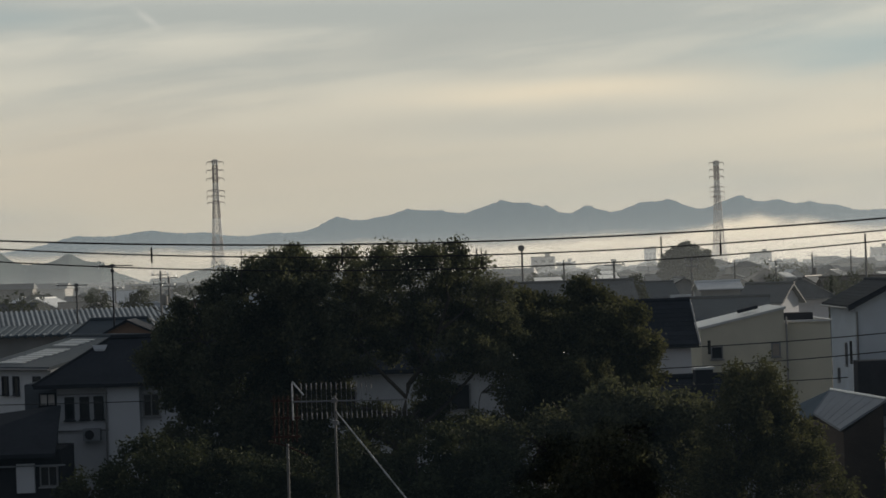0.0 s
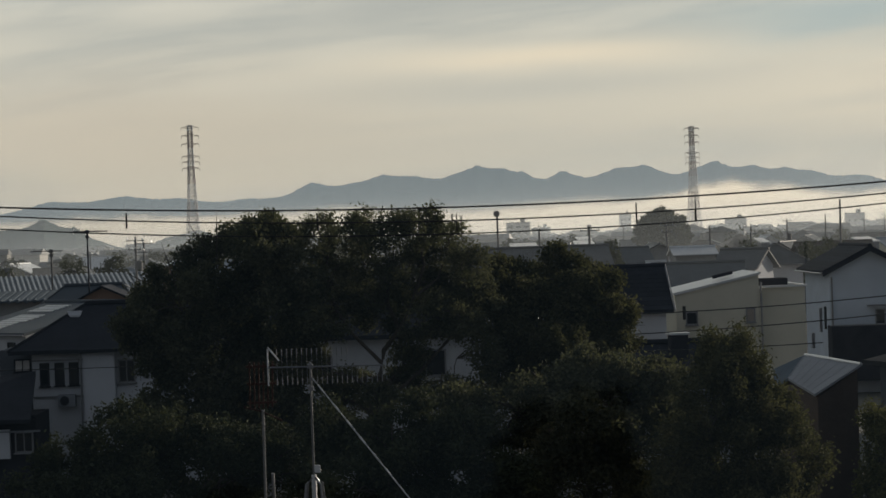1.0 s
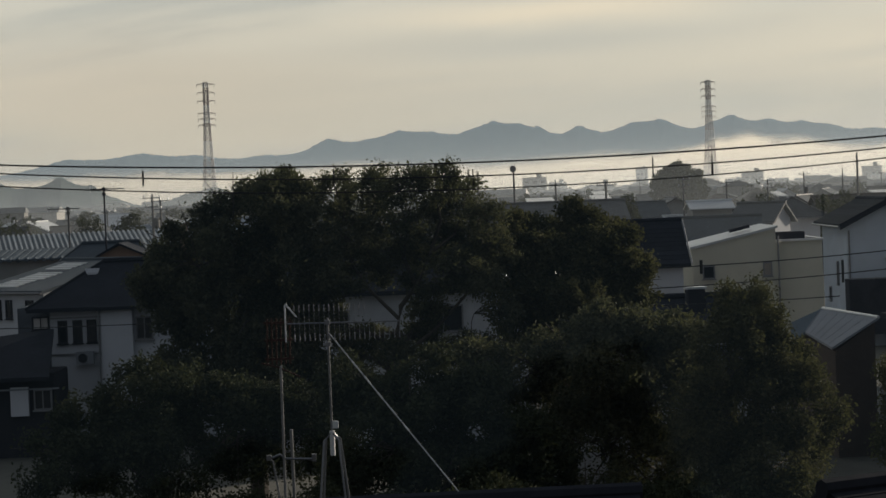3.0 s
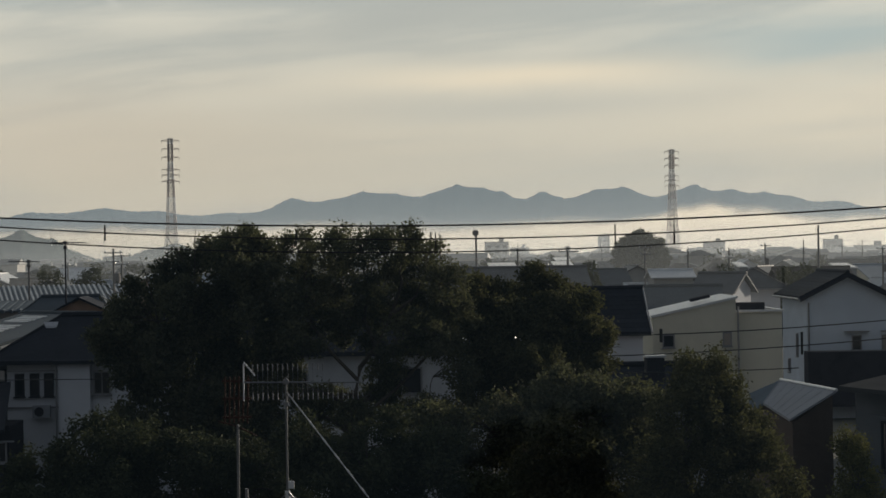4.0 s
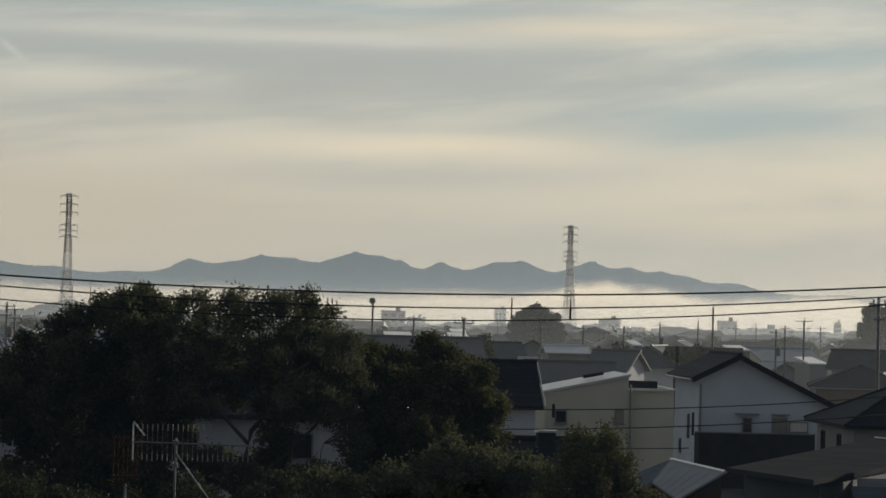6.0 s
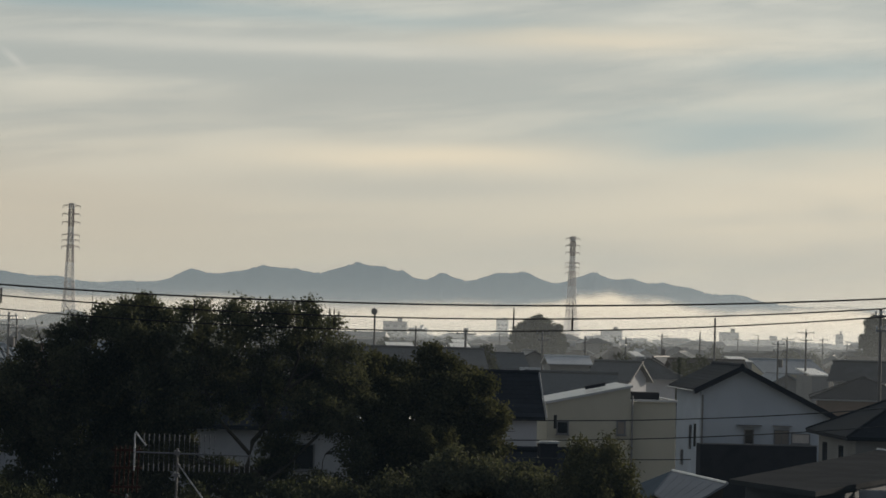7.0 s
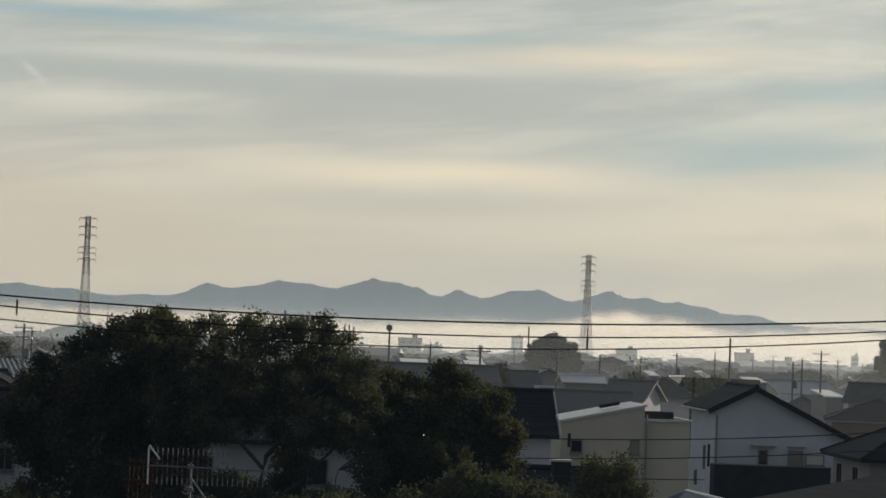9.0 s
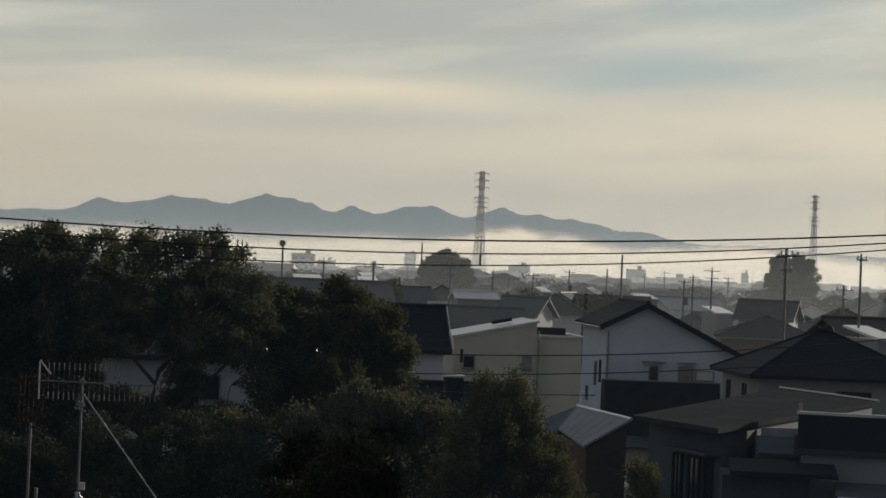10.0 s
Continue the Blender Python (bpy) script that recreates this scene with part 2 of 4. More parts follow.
# ---- mesh tools ----
class Geo:
    """Collects the corners and faces of one mesh."""

    def __init__(self):
        self.v, self.f = [], []

    def face(self, *pts):
        i = len(self.v)
        self.v += [tuple(p) for p in pts]
        self.f.append(tuple(range(i, i + len(pts))))
        return self

    def solid(self, bottom, top):
        """A closed body between two loops of as many points."""
        i, k = len(self.v), len(bottom)
        self.v += [tuple(p) for p in bottom] + [tuple(p) for p in top]
        self.f += [tuple(range(i + k - 1, i - 1, -1)), tuple(range(i + k, i + 2 * k))]
        self.f += [(i + j, i + (j + 1) % k, i + k + (j + 1) % k, i + k + j) for j in range(k)]
        return self

    def box(self, c, s, m=None):
        x, y, z = (q / 2 for q in s)
        c = Vector(c)
        m = m or Matrix.Identity(3)
        q = [c + m @ Vector(p) for p in ((-x, -y, -z), (x, -y, -z), (x, y, -z), (-x, y, -z), (-x, -y, z), (x, -y, z), (x, y, z), (-x, y, z))]
        return self.solid(q[:4], q[4:])

    def tube(self, pts, radii, sides=8):
        pts = [Vector(p) for p in pts]
        if not isinstance(radii, (list, tuple)):
            radii = [radii] * len(pts)
        i0 = len(self.v)
        for k, p in enumerate(pts):
            d = (pts[min(k + 1, len(pts) - 1)] - pts[max(k - 1, 0)]).normalized()
            a = d.cross(Vector((0, 0, 1)) if abs(d.z) < 0.9 else Vector((1, 0, 0))).normalized()
            b = d.cross(a)
            self.v += [tuple(p + (a * math.cos(2 * math.pi * j / sides) + b * math.sin(2 * math.pi * j / sides)) * radii[k]) for j in range(sides)]
        for k in range(len(pts) - 1):
            for j in range(sides):
                j2 = (j + 1) % sides
                self.f.append((i0 + k * sides + j, i0 + k * sides + j2, i0 + (k + 1) * sides + j2, i0 + (k + 1) * sides + j))
        self.f.append(tuple(range(i0 + sides - 1, i0 - 1, -1)))
        e = i0 + (len(pts) - 1) * sides
        self.f.append(tuple(range(e, e + sides)))
        return self

    def mesh(self, name, mat):
        me = bpy.data.meshes.new(name)
        me.from_pydata(self.v, [], self.f)
        bm = bmesh.new()
        bm.from_mesh(me)
        bmesh.ops.recalc_face_normals(bm, faces=bm.faces)
        bm.to_mesh(me)
        bm.free()
        me.materials.append(mat)
        return me


def part(name, geo, mat, parent, label=""):
    ob = new(name, geo.mesh(name, mat))
    ob.parent = parent
    return tagged(ob, label)


def thing(name, m, label, category, group="", kind=""):
    ob = new(name)
    ob.matrix_world = m
    ob.empty_display_size = 0.2
    return tagged(ob, label, category, group, kind)


def setting(name, geo, mat, label, category):
    return tagged(new(name, geo.mesh(name, mat)), label, category, kind="structure")


# ---- ground, mountains, mist ----
g = Geo()
for i in range(48):
    a0, a1 = i / 48 * 2 * math.pi, (i + 1) / 48 * 2 * math.pi
    rings = (0, 60, 300, 1200, 4900)
    for r0, r1 in zip(rings, rings[1:]):
        q = [(r0 * math.sin(a0), r0 * math.cos(a0), 0), (r1 * math.sin(a0), r1 * math.cos(a0), 0), (r1 * math.sin(a1), r1 * math.cos(a1), 0), (r0 * math.sin(a1), r0 * math.cos(a1), 0)]
        g.face(*(q if r0 else q[1:] + [(0, 0, 0)][:0] + [(0, 0, 0)]))
setting("ground", g, M["ground"], "dark open ground of the plain below the houses", "ground")


def range_of_hills(name, dist, deep, peaks, floor, mat, label, u0, u1, rough):
    """A ridge built from rounded summits (bearing, height, half width), with spurs and a ragged wooded crest."""
    g, nu, nv = Geo(), 900, 14
    for j in range(nv):
        for i in range(nu):
            u = u0 + (u1 - u0) * i / (nu - 1)
            h = floor(u)
            for pu, ph, pw in peaks:
                x = (u - pu) / pw
                h += ph * math.exp(-abs(x) ** 1.35)
            s = j / (nv - 1)
            rise = math.sin(min(1.0, s * 1.25) * math.pi / 2) if s < 0.8 else 1 - (s - 0.8) * 2.5
            spur = noise.noise((u * 0.05, s * 3.0, 3.3)) * 0.25 * math.sin(math.pi * min(1, s * 1.25))
            d = dist + deep * s
            crest = noise.noise((u * 0.6, s * 9, 1.0)) * rough + noise.noise((u * 2.2, s * 9, 5.0)) * rough * 0.6
            z = max(-5.0, (EYE + d * h / 1000) * max(0, rise + spur * (1 - rise)) + crest * rise ** 6 * d / 1000)
            g.v.append((d * u / 1000, d, z))
    for j in range(nv - 1):
        for i in range(nu - 1):
            a = j * nu + i
            g.f.append((a, a + 1, a + nu + 1, a + nu))
    ob = setting(name, g, mat, label, "mountains")
    for p in ob.data.polygons:
        p.use_smooth = True


def ridge_floor(u):
    return 12.0 + 1.5 * math.exp(-((u - 60) / 150) ** 2)


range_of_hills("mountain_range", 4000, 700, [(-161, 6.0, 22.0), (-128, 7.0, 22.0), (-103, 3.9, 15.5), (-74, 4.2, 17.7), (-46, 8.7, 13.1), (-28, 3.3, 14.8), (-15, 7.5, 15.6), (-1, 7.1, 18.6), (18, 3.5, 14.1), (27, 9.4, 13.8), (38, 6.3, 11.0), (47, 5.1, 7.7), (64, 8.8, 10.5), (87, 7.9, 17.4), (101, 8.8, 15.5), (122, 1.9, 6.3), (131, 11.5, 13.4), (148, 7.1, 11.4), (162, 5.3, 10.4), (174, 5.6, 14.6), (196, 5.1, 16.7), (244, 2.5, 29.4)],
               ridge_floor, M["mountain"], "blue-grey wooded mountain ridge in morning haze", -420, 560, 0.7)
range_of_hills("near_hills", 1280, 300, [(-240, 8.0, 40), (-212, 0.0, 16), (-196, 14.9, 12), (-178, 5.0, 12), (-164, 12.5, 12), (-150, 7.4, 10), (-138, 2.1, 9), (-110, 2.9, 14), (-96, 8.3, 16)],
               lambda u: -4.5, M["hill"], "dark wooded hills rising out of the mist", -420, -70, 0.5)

SHEETS = [
    # the first, a thin blue-tinted sheet, is added to lift dark tones like glare
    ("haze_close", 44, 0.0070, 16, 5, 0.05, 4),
    ("haze_yards", 150, 0.03, 14, 8, 0.03, 6),
    ("haze_town", 330, 0.10, 14, 10, 0.02, 8),
    ("haze_far", 560, 0.13, 18, 14, 0.012, 14),
    ("haze_plain", 900, 0.11, 50, 40, 0.004, 6),
    ("mist_field", 960, 0.24, 9, 9, 0.008, 10),
    ("mist_low", 1650, 0.28, 26, 16, 0.004, 10),
    ("mist_bank", 2700, 1.0, 37, 9, 0.006, 30),
]
PLUMES = ((368, 36, 23), (425, 24, 12), (640, 60, 8), (330, 16, 9), (295, 26, 5), (455, 30, 6), (220, 50, 5))
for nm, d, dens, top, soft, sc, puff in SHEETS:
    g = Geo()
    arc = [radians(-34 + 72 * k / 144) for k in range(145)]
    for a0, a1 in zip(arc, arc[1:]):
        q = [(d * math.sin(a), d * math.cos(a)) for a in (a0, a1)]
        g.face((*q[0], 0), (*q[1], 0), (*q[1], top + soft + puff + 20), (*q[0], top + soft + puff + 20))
    setting(nm, g, mist(nm, dens, top, soft, sc, puff, PLUMES if nm == "mist_bank" else (), (0.92, 0.86, 0.745) if nm == "mist_bank" else (0.42, 0.69, 1.0) if nm == "haze_close" else (0.75, 0.82, 0.88)), "pale translucent sheet standing in for mist, haze and glare", "mist")


# ---- houses ----
def window(house_ob, at, right, up, out, w, h, pane="glass", bars=1, rim="frame"):
    """A window in a wall: proud frame with a glazing bar, and a pane set back."""
    right, up, out, at = Vector(right), Vector(up), Vector(out), Vector(at)
    m = Matrix((right, out, up)).transposed()
    g = Geo()
    f = 0.06
    for dx, dz, sx, sz in ((0, h / 2 - f / 2, w, f), (0, -h / 2 + f / 2, w, f), (-w / 2 + f / 2, 0, f, h - 2 * f), (w / 2 - f / 2, 0, f, h - 2 * f)):
        g.box(at + right * dx + up * dz + out * 0.03, (sx, 0.1, sz), m)
    for k in range(bars):
        g.box(at + right * ((k + 1) / (bars + 1) - 0.5) * w + out * 0.03, (0.04, 0.08, h - 2 * f), m)
    win = part("window", g, M[rim], house_ob)
    part("pane", Geo().box(at + out * 0.02, (w - 2 * f, 0.03, h - 2 * f), m), M[pane], win)
    part("sill", Geo().box(at - up * (h / 2 + 0.03) + out * 0.06, (w + 0.1, 0.16, 0.05), m), M[rim], win)


def house(name, x, y, turn, length, span, eave, ridge, wall, roof, label, kind="gable", over=0.5, shift=0.0, windows=(), gutter=True, thick=0.16, group="", z0=0.0, courses=0, eave2=None, ridge_half=None, rim="frame"):
    """A house with its ridge along its own x: walls, roof, ridge cap, gutters and windows.
    windows: (side, along, height, width, tall, bars, pane); side 0..3 = -y, +x, +y, -x. shift moves the ridge sideways."""
    ob = thing(name, pose(x, y, z0, 0, 0, turn), label, "house", group)
    L, S = length / 2, span / 2
    base = [(-L, -S, 0), (L, -S, 0), (L, S, 0), (-L, S, 0)]
    g = Geo()
    rise = ridge - eave
    e1, e2 = eave, eave if eave2 is None else eave2
    if kind == "gable":
        # walls run up under the gable
        prof = [(-S, 0), (S, 0), (S, e2), (shift, ridge - 0.05), (-S, e1)]
        g.solid([(-L, *p) for p in prof], [(L, *p) for p in prof])
    elif kind == "mono":
        prof = [(-L, 0), (L, 0), (L, ridge), (-L, eave)]
        g.solid([(p[0], -S, p[1]) for p in prof], [(p[0], S, p[1]) for p in prof])
    else:
        g.solid(base, [(p[0], p[1], eave) for p in base])
    part("wall", g, M[wall], ob)
    g, slopes = Geo(), []
    if kind == "gable":
        for sy in (-1, 1):
            run = S * 1.0 - sy * shift
            ev = e1 if sy < 0 else e2
            k = (ridge - ev) / run
            e = [(-L - over, sy * (S + over), ev - k * over), (L + over, sy * (S + over), ev - k * over), (L + over, shift, ridge), (-L - over, shift, ridge)]
            g.solid(e, [(p[0], p[1], p[2] + thick) for p in e])
            slopes.append(e)
    elif kind == "hip":
        k = rise / S
        H = max(0.15, L - S) if ridge_half is None else ridge_half
        lo = [(-L - over, -S - over, eave - k * over), (L + over, -S - over, eave - k * over), (L + over, S + over, eave - k * over), (-L - over, S + over, eave - k * over)]
        r0, r1 = (-H, 0, ridge), (H, 0, ridge)
        up = lambda p: (p[0], p[1], p[2] + thick)
        g.solid(lo, [up(p) for p in lo])
        top = [up(p) for p in lo]
        r0, r1 = up(r0), up(r1)
        g.face(top[0], top[1], r1, r0).face(top[2], top[3], r0, r1).face(top[1], top[2], r1).face(top[3], top[0], r0)
    elif kind == "mono":
        lo = [(-L - over, -S - over, eave), (L + over, -S - over, ridge), (L + over, S + over, ridge), (-L - over, S + over, eave)]
        g.solid(lo, [(p[0], p[1], p[2] + thick) for p in lo])
    elif kind == "flat":
        lo = [(-L - over, -S - over, eave), (L + over, -S - over, eave), (L + over, S + over, ridge), (-L - over, S + over, ridge)]
        g.solid(lo, [(p[0], p[1], p[2] + thick) for p in lo])
    rf = part("roof", g, M[roof], ob)
    for e in slopes if courses else ():
        for c in range(courses):
            lo = [Vector(e[0]).lerp(Vector(e[3]), c / courses), Vector(e[1]).lerp(Vector(e[2]), c / courses)]
            hi = [Vector(e[0]).lerp(Vector(e[3]), (c + 1) / courses), Vector(e[1]).lerp(Vector(e[2]), (c + 1) / courses)]
            t0, t1, b0 = Vector((0, 0, thick + 0.022)), Vector((0, 0, thick + 0.01)), Vector((0, 0, thick - 0.01))
            part("tile_course", Geo().solid([lo[0] + b0, lo[1] + b0, hi[1] + b0, hi[0] + b0], [lo[0] + t0, lo[1] + t0, hi[1] + t1, hi[0] + t1]), M[roof], rf)
    if kind == "gable":
        part("ridge_cap", Geo().tube([(-L - over - 0.05, shift, ridge + thick), (L + over + 0.05, shift, ridge + thick)], 0.13, 8), M[roof], rf)
    elif kind == "hip":
        c = Geo().tube([r0, r1], 0.14, 8)
        for a, b in ((top[0], r0), (top[3], r0), (top[1], r1), (top[2], r1)):
            c.tube([a, b], 0.07, 6)
        part("ridge_cap", c, M[roof], rf)
    if gutter and kind in ("gable", "hip"):
        k = rise / S
        for sy in (-1, 1):
            ev = e1 if sy < 0 else e2
            zz = (ev - (ridge - ev) / (S - sy * shift) * over if kind == "gable" else eave - k * over) + 0.04
            part("gutter", Geo().tube([(-L - over, sy * (S + over + 0.06), zz), (L + over, sy * (S + over + 0.06), zz)], 0.06, 6), M["frame"], ob)
    for side, along, z, w, h, bars, pane in windows:
        right, out = [((1, 0, 0), (0, -1, 0)), ((0, 1, 0), (1, 0, 0)), ((-1, 0, 0), (0, 1, 0)), ((0, -1, 0), (-1, 0, 0))][side]
        at = Vector(out) * (S if side in (0, 2) else L) + Vector(right) * along + Vector((0, 0, z))
        window(ob, at, right, (0, 0, 1), out, w, h, pane, bars, rim)
    return ob


# the pale gabled house, its lower long slope on one side
gh = house("gabled_house", 26.2, 129.5, 88.8, 9.0, 7.2, 5.42, 7.9, "plaster_blue", "tile_dark", "pale blue-white two-storey house with dark gabled roof", over=0.45, shift=1.4, eave2=6.8, courses=9,
           windows=[(3, -0.88, 4.15, 0.55, 0.85, 0, "glass"), (3, 0.93, 4.15, 0.85, 0.85, 1, "shutter"), (3, 2.0, 4.1, 1.05, 0.6, 0, "curtain"), (2, 1.2, 3.95, 0.5, 1.3, 0, "glass"), (2, -1.8, 2.65, 0.6, 0.8, 0, "glass")])
for al, wd in ((-0.9, 1.35), (0.95, 1.0)):
    part("awning", Geo().box((-4.7, -al, 4.78), (0.4, wd, 0.06)), M["frame"], gh)
part("downpipe", Geo().tube([(-4.56, 3.5, 6.4), (-4.56, 3.5, 0)], 0.05), M["frame"], gh)
part("barge_board", Geo().solid([(-4.97, -4.02, 5.06), (-4.97, 1.4, 7.75), (-4.97, 1.4, 7.92), (-4.97, -4.02, 5.23)], [(-4.92, -4.02, 5.06), (-4.92, 1.4, 7.75), (-4.92, 1.4, 7.92), (-4.92, -4.02, 5.23)]), M["siding_dark"], gh)
part("barge_board", Geo().solid([(-4.97, 4.02, 6.44), (-4.97, 1.4, 7.75), (-4.97, 1.4, 7.92), (-4.97, 4.02, 6.61)], [(-4.92, 4.02, 6.44), (-4.92, 1.4, 7.75), (-4.92, 1.4, 7.92), (-4.92, 4.02, 6.61)]), M["siding_dark"], gh)
part("balcony_wall", Geo().box((-6.0, 0.6, 2.25), (0.12, 6.4, 3.0)).box((-5.25, 3.74, 2.25), (1.38, 0.12, 3.0)).box((-5.25, -2.54, 2.25), (1.38, 0.12, 3.0)).box((-5.25, 0.6, 1.6), (1.38, 6.16, 0.1)), M["siding_dark"], gh, "dark slatted balcony front")
for s in (-2.4, 0.6, 3.6):
    part("balcony_post", Geo().box((-5.95, s, 0.77), (0.12, 0.12, 1.55)), M["siding_dark"], gh)
part("balcony_rail", Geo().box((-6.0, 0.6, 3.79), (0.15, 6.5, 0.06)), M["frame"], gh)

# the beige house with its one-way roof and flat wing
bh = house("beige_house", 14.6, 115.0, 0, 4.1, 6.0, 6.1, 7.0, "plaster_beige", "tin_pale", "beige rendered house with a pale sloping sheet roof", kind="mono", over=0.1, thick=0.12,
           windows=[(0, -1.3, 4.95, 0.6, 0.65, 0, "glass"), (0, 1.6, 5.0, 0.45, 0.7, 0, "shutter")])
part("wing_wall", Geo().box((3.25, 0.4, 3.15), (2.35, 5.6, 6.3)), M["plaster_beige"], bh)
part("wing_coping", Geo().box((3.25, -2.45, 6.36), (2.5, 0.2, 0.1)).box((3.25, 3.2, 6.36), (2.5, 0.2, 0.1)).box((4.4, 0.4, 6.36), (0.2, 5.5, 0.1)), M["tin_pale"], bh)
part("downpipe", Geo().tube([(2.15, -3.06, 6.6), (2.15, -3.06, 0)], 0.05), M["frame"], bh)
part("roof_vent", Geo().box((0.6, -0.5, 6.98), (1.0, 0.5, 0.16), Matrix.Rotation(-0.21, 3, "Y")), M["siding_dark"], bh)
part("loft_light", Geo().box((3.2, 0.8, 6.5), (1.6, 1.2, 0.4)), M["siding_dark"], bh)

# steep dark roof on white walls, half hidden by the trees
mh = house("steep_roofed_house", 8.1, 108.6, 0, 6.4, 7.0, 5.7, 7.5, "plaster_white", "tile_dark", "white-walled house under a steep dark tiled roof", over=0.35, gutter=False, courses=10, windows=[(0, -1.5, 4.2, 1.4, 1.0, 1, "glass"), (1, -1, 4.2, 0.8, 1.0, 1, "glass")])
k = 1.8 / 3.5
part("verge_trim", Geo().tube([(3.6, -3.9, 5.7 - k * 0.35 + 0.14), (3.6, 0, 7.7)], 0.035, 6), M["tin_mid"], mh)

# low dark house with a square chimney behind the small tree
ch = house("chimney_house", 6.6, 74, 4, 6.4, 6.0, 4.5, 5.6, "plaster_grey", "tile_dark", "low house with dark roof and square chimney", over=0.4)
part("chimney", Geo().box((1.55, -1.0, 5.55), (0.56, 0.56, 1.0)), M["siding_dark"], ch)
part("chimney_cap", Geo().box((1.55, -1.0, 6.09), (0.66, 0.66, 0.07)), M["tin_pale"], ch)

# the outbuilding with a pale grey sheet roof, the slope away from the sun coloured darker as shade
sh = thing("outbuilding", pose(0, 0, 0), "brown outbuilding with a pale grey sheet roof", "outbuilding")
OR0, OE0, OE1 = Vector((13.95, 83.0, 4.6)), Vector((14.73, 76.5, 4.6)), Vector((13.1, 76.3, 3.66))
slope_n = (OE0 - OR0).cross(OE1 - OR0)
OR1 = Vector((0, 0, EYE)) + Vector((0.1602, 1, -0.0703)) * (slope_n.dot(OR0 - Vector((0, 0, EYE))) / slope_n.dot(Vector((0.1602, 1, -0.0703))))
OL0, OL1 = Vector((13.0, 84.6, 4.0)), OR1 + Vector((-0.4, 0.5, -0.35))
thin = Vector((0, 0, 0.08))
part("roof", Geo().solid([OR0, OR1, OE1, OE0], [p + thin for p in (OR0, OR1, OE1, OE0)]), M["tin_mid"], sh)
part("roof", Geo().solid([OR0, OL0, OL1, OR1], [p + thin for p in (OR0, OL0, OL1, OR1)]), M["tin_dull"], sh, "slope of dull sheet, coloured darker for its shade")
part("hip_flashing", Geo().tube([OR0 + thin, OR1 + thin], 0.03, 6), M["tin_mid"], sh)
# flashing in pale sheet, the ridge's highlight put into its colour
part("ridge_flashing", Geo().tube([OR0 + thin, OE0 + thin], 0.06, 6), M["tin_pale"], sh)
foot4 = [OR0 + Vector((0.3, 0.6, -0.3)), OE0 + Vector((-0.12, 0.1, -0.1)), OE1 + Vector((0.12, 0.12, -0.05)), OL1 + Vector((0.2, 0, 0)), OL0 + Vector((0.1, -0.1, 0))]
part("wall", Geo().solid([(p.x, p.y, 0) for p in foot4], [(p.x, p.y, p.z) for p in foot4]), M["siding_umber"], sh)
for k in range(1, 6):
    part("seam", Geo().tube([OR0.lerp(OE0, k / 6) + thin, OR1.lerp(OE1, k / 6) + thin], 0.01, 4), M["tin_mid"], sh)

# long low house with a weathered sheet roof
lh = thing("long_low_house", pose(0, 0, 0), "long single-slope house with a weathered grey-brown roof", "house")
A4, B4, C4, D4 = (Vector(p) for p in ((13.3, 68.8, 5.15), (14.7, 63.3, 5.2), (24.7, 80.9, 5.2), (22.4, 86.3, 5.3)))
mid = (A4 + B4 + C4 + D4) / 4
inset = [p.lerp(mid, 0.06) for p in (A4, B4, C4, D4)]
inset[0], inset[1] = inset[0] + Vector((0.3, 0.2, 0)), inset[1] + Vector((0.2, 0.5, 0))
part("wall", Geo().solid([(p.x, p.y, 0) for p in inset], [(p.x, p.y, 5.18) for p in inset]), M["render_dark"], lh)
part("roof", Geo().solid([A4, B4, C4, D4], [p + Vector((0, 0, 0.15)) for p in (A4, B4, C4, D4)]), M["slate_roof"], lh)
# a pale tube draws the highlight along this one edge
part("roof_edge", Geo().tube([D4 + Vector((0, 0, 0.17)), C4 + Vector((0, 0, 0.17))], 0.05, 6), M["tin_pale"], lh)
wl = (inset[1] - inset[0]).normalized()
nl = Vector((wl.y, -wl.x, 0))
nl = nl if nl.dot(inset[0] - mid) > 0 else -nl
for d, z, w, h in ((2.2, 3.55, 0.6, 1.5), (3.3, 3.45, 0.75, 1.7), (4.2, 3.45, 0.5, 1.7)):
    window(lh, inset[0] + wl * d + nl * 0.02 + Vector((0, 0, z - inset[0].z)), (wl.x, wl.y, 0), (0, 0, 1), nl, w, h, "glass", 1, "siding_dark")
part("hood", Geo().box(inset[0] + wl * 3.3 + nl * 0.2 + Vector((0, 0, 4.45 - inset[0].z)), (2.9, 0.5, 0.08), Matrix.Rotation(math.atan2(wl.y, wl.x), 3, "Z")), M["render_dark"], lh)
turn_p = Matrix.Rotation(-0.2, 3, "Z")
part("porch_wall", Geo().box((15.9, 62.6, 2.1), (2.4, 2.4, 4.2), turn_p), M["render_dark"], lh)
part("porch_canopy", Geo().box((16.15, 61.6, 4.42), (2.9, 2.0, 0.12), turn_p @ Matrix.Rotation(0.1, 3, "X")), M["siding_dark"], lh)
window(lh, Vector((15.65, 61.4, 2.7)), turn_p @ Vector((1, 0, 0)), (0, 0, 1), turn_p @ Vector((0, -1, 0)), 0.9, 1.6, "glass", 1, "siding_dark")
part("lean_to_wall", Geo().box((17.6, 66.2, 2.35), (2.2, 2.2, 4.6), turn_p), M["plaster_grey"], lh)
part("lean_to_roof", Geo().box((17.6, 65.5, 4.74), (2.4, 2.6, 0.08), turn_p @ Matrix.Rotation(0.12, 3, "X")), M["tin_dull"], lh)
part("gable_panel", Geo().box((17.55, 67.45, 4.9), (1.1, 0.1, 0.5), turn_p), M["plaster_white"], lh, "pale wall under the eave")

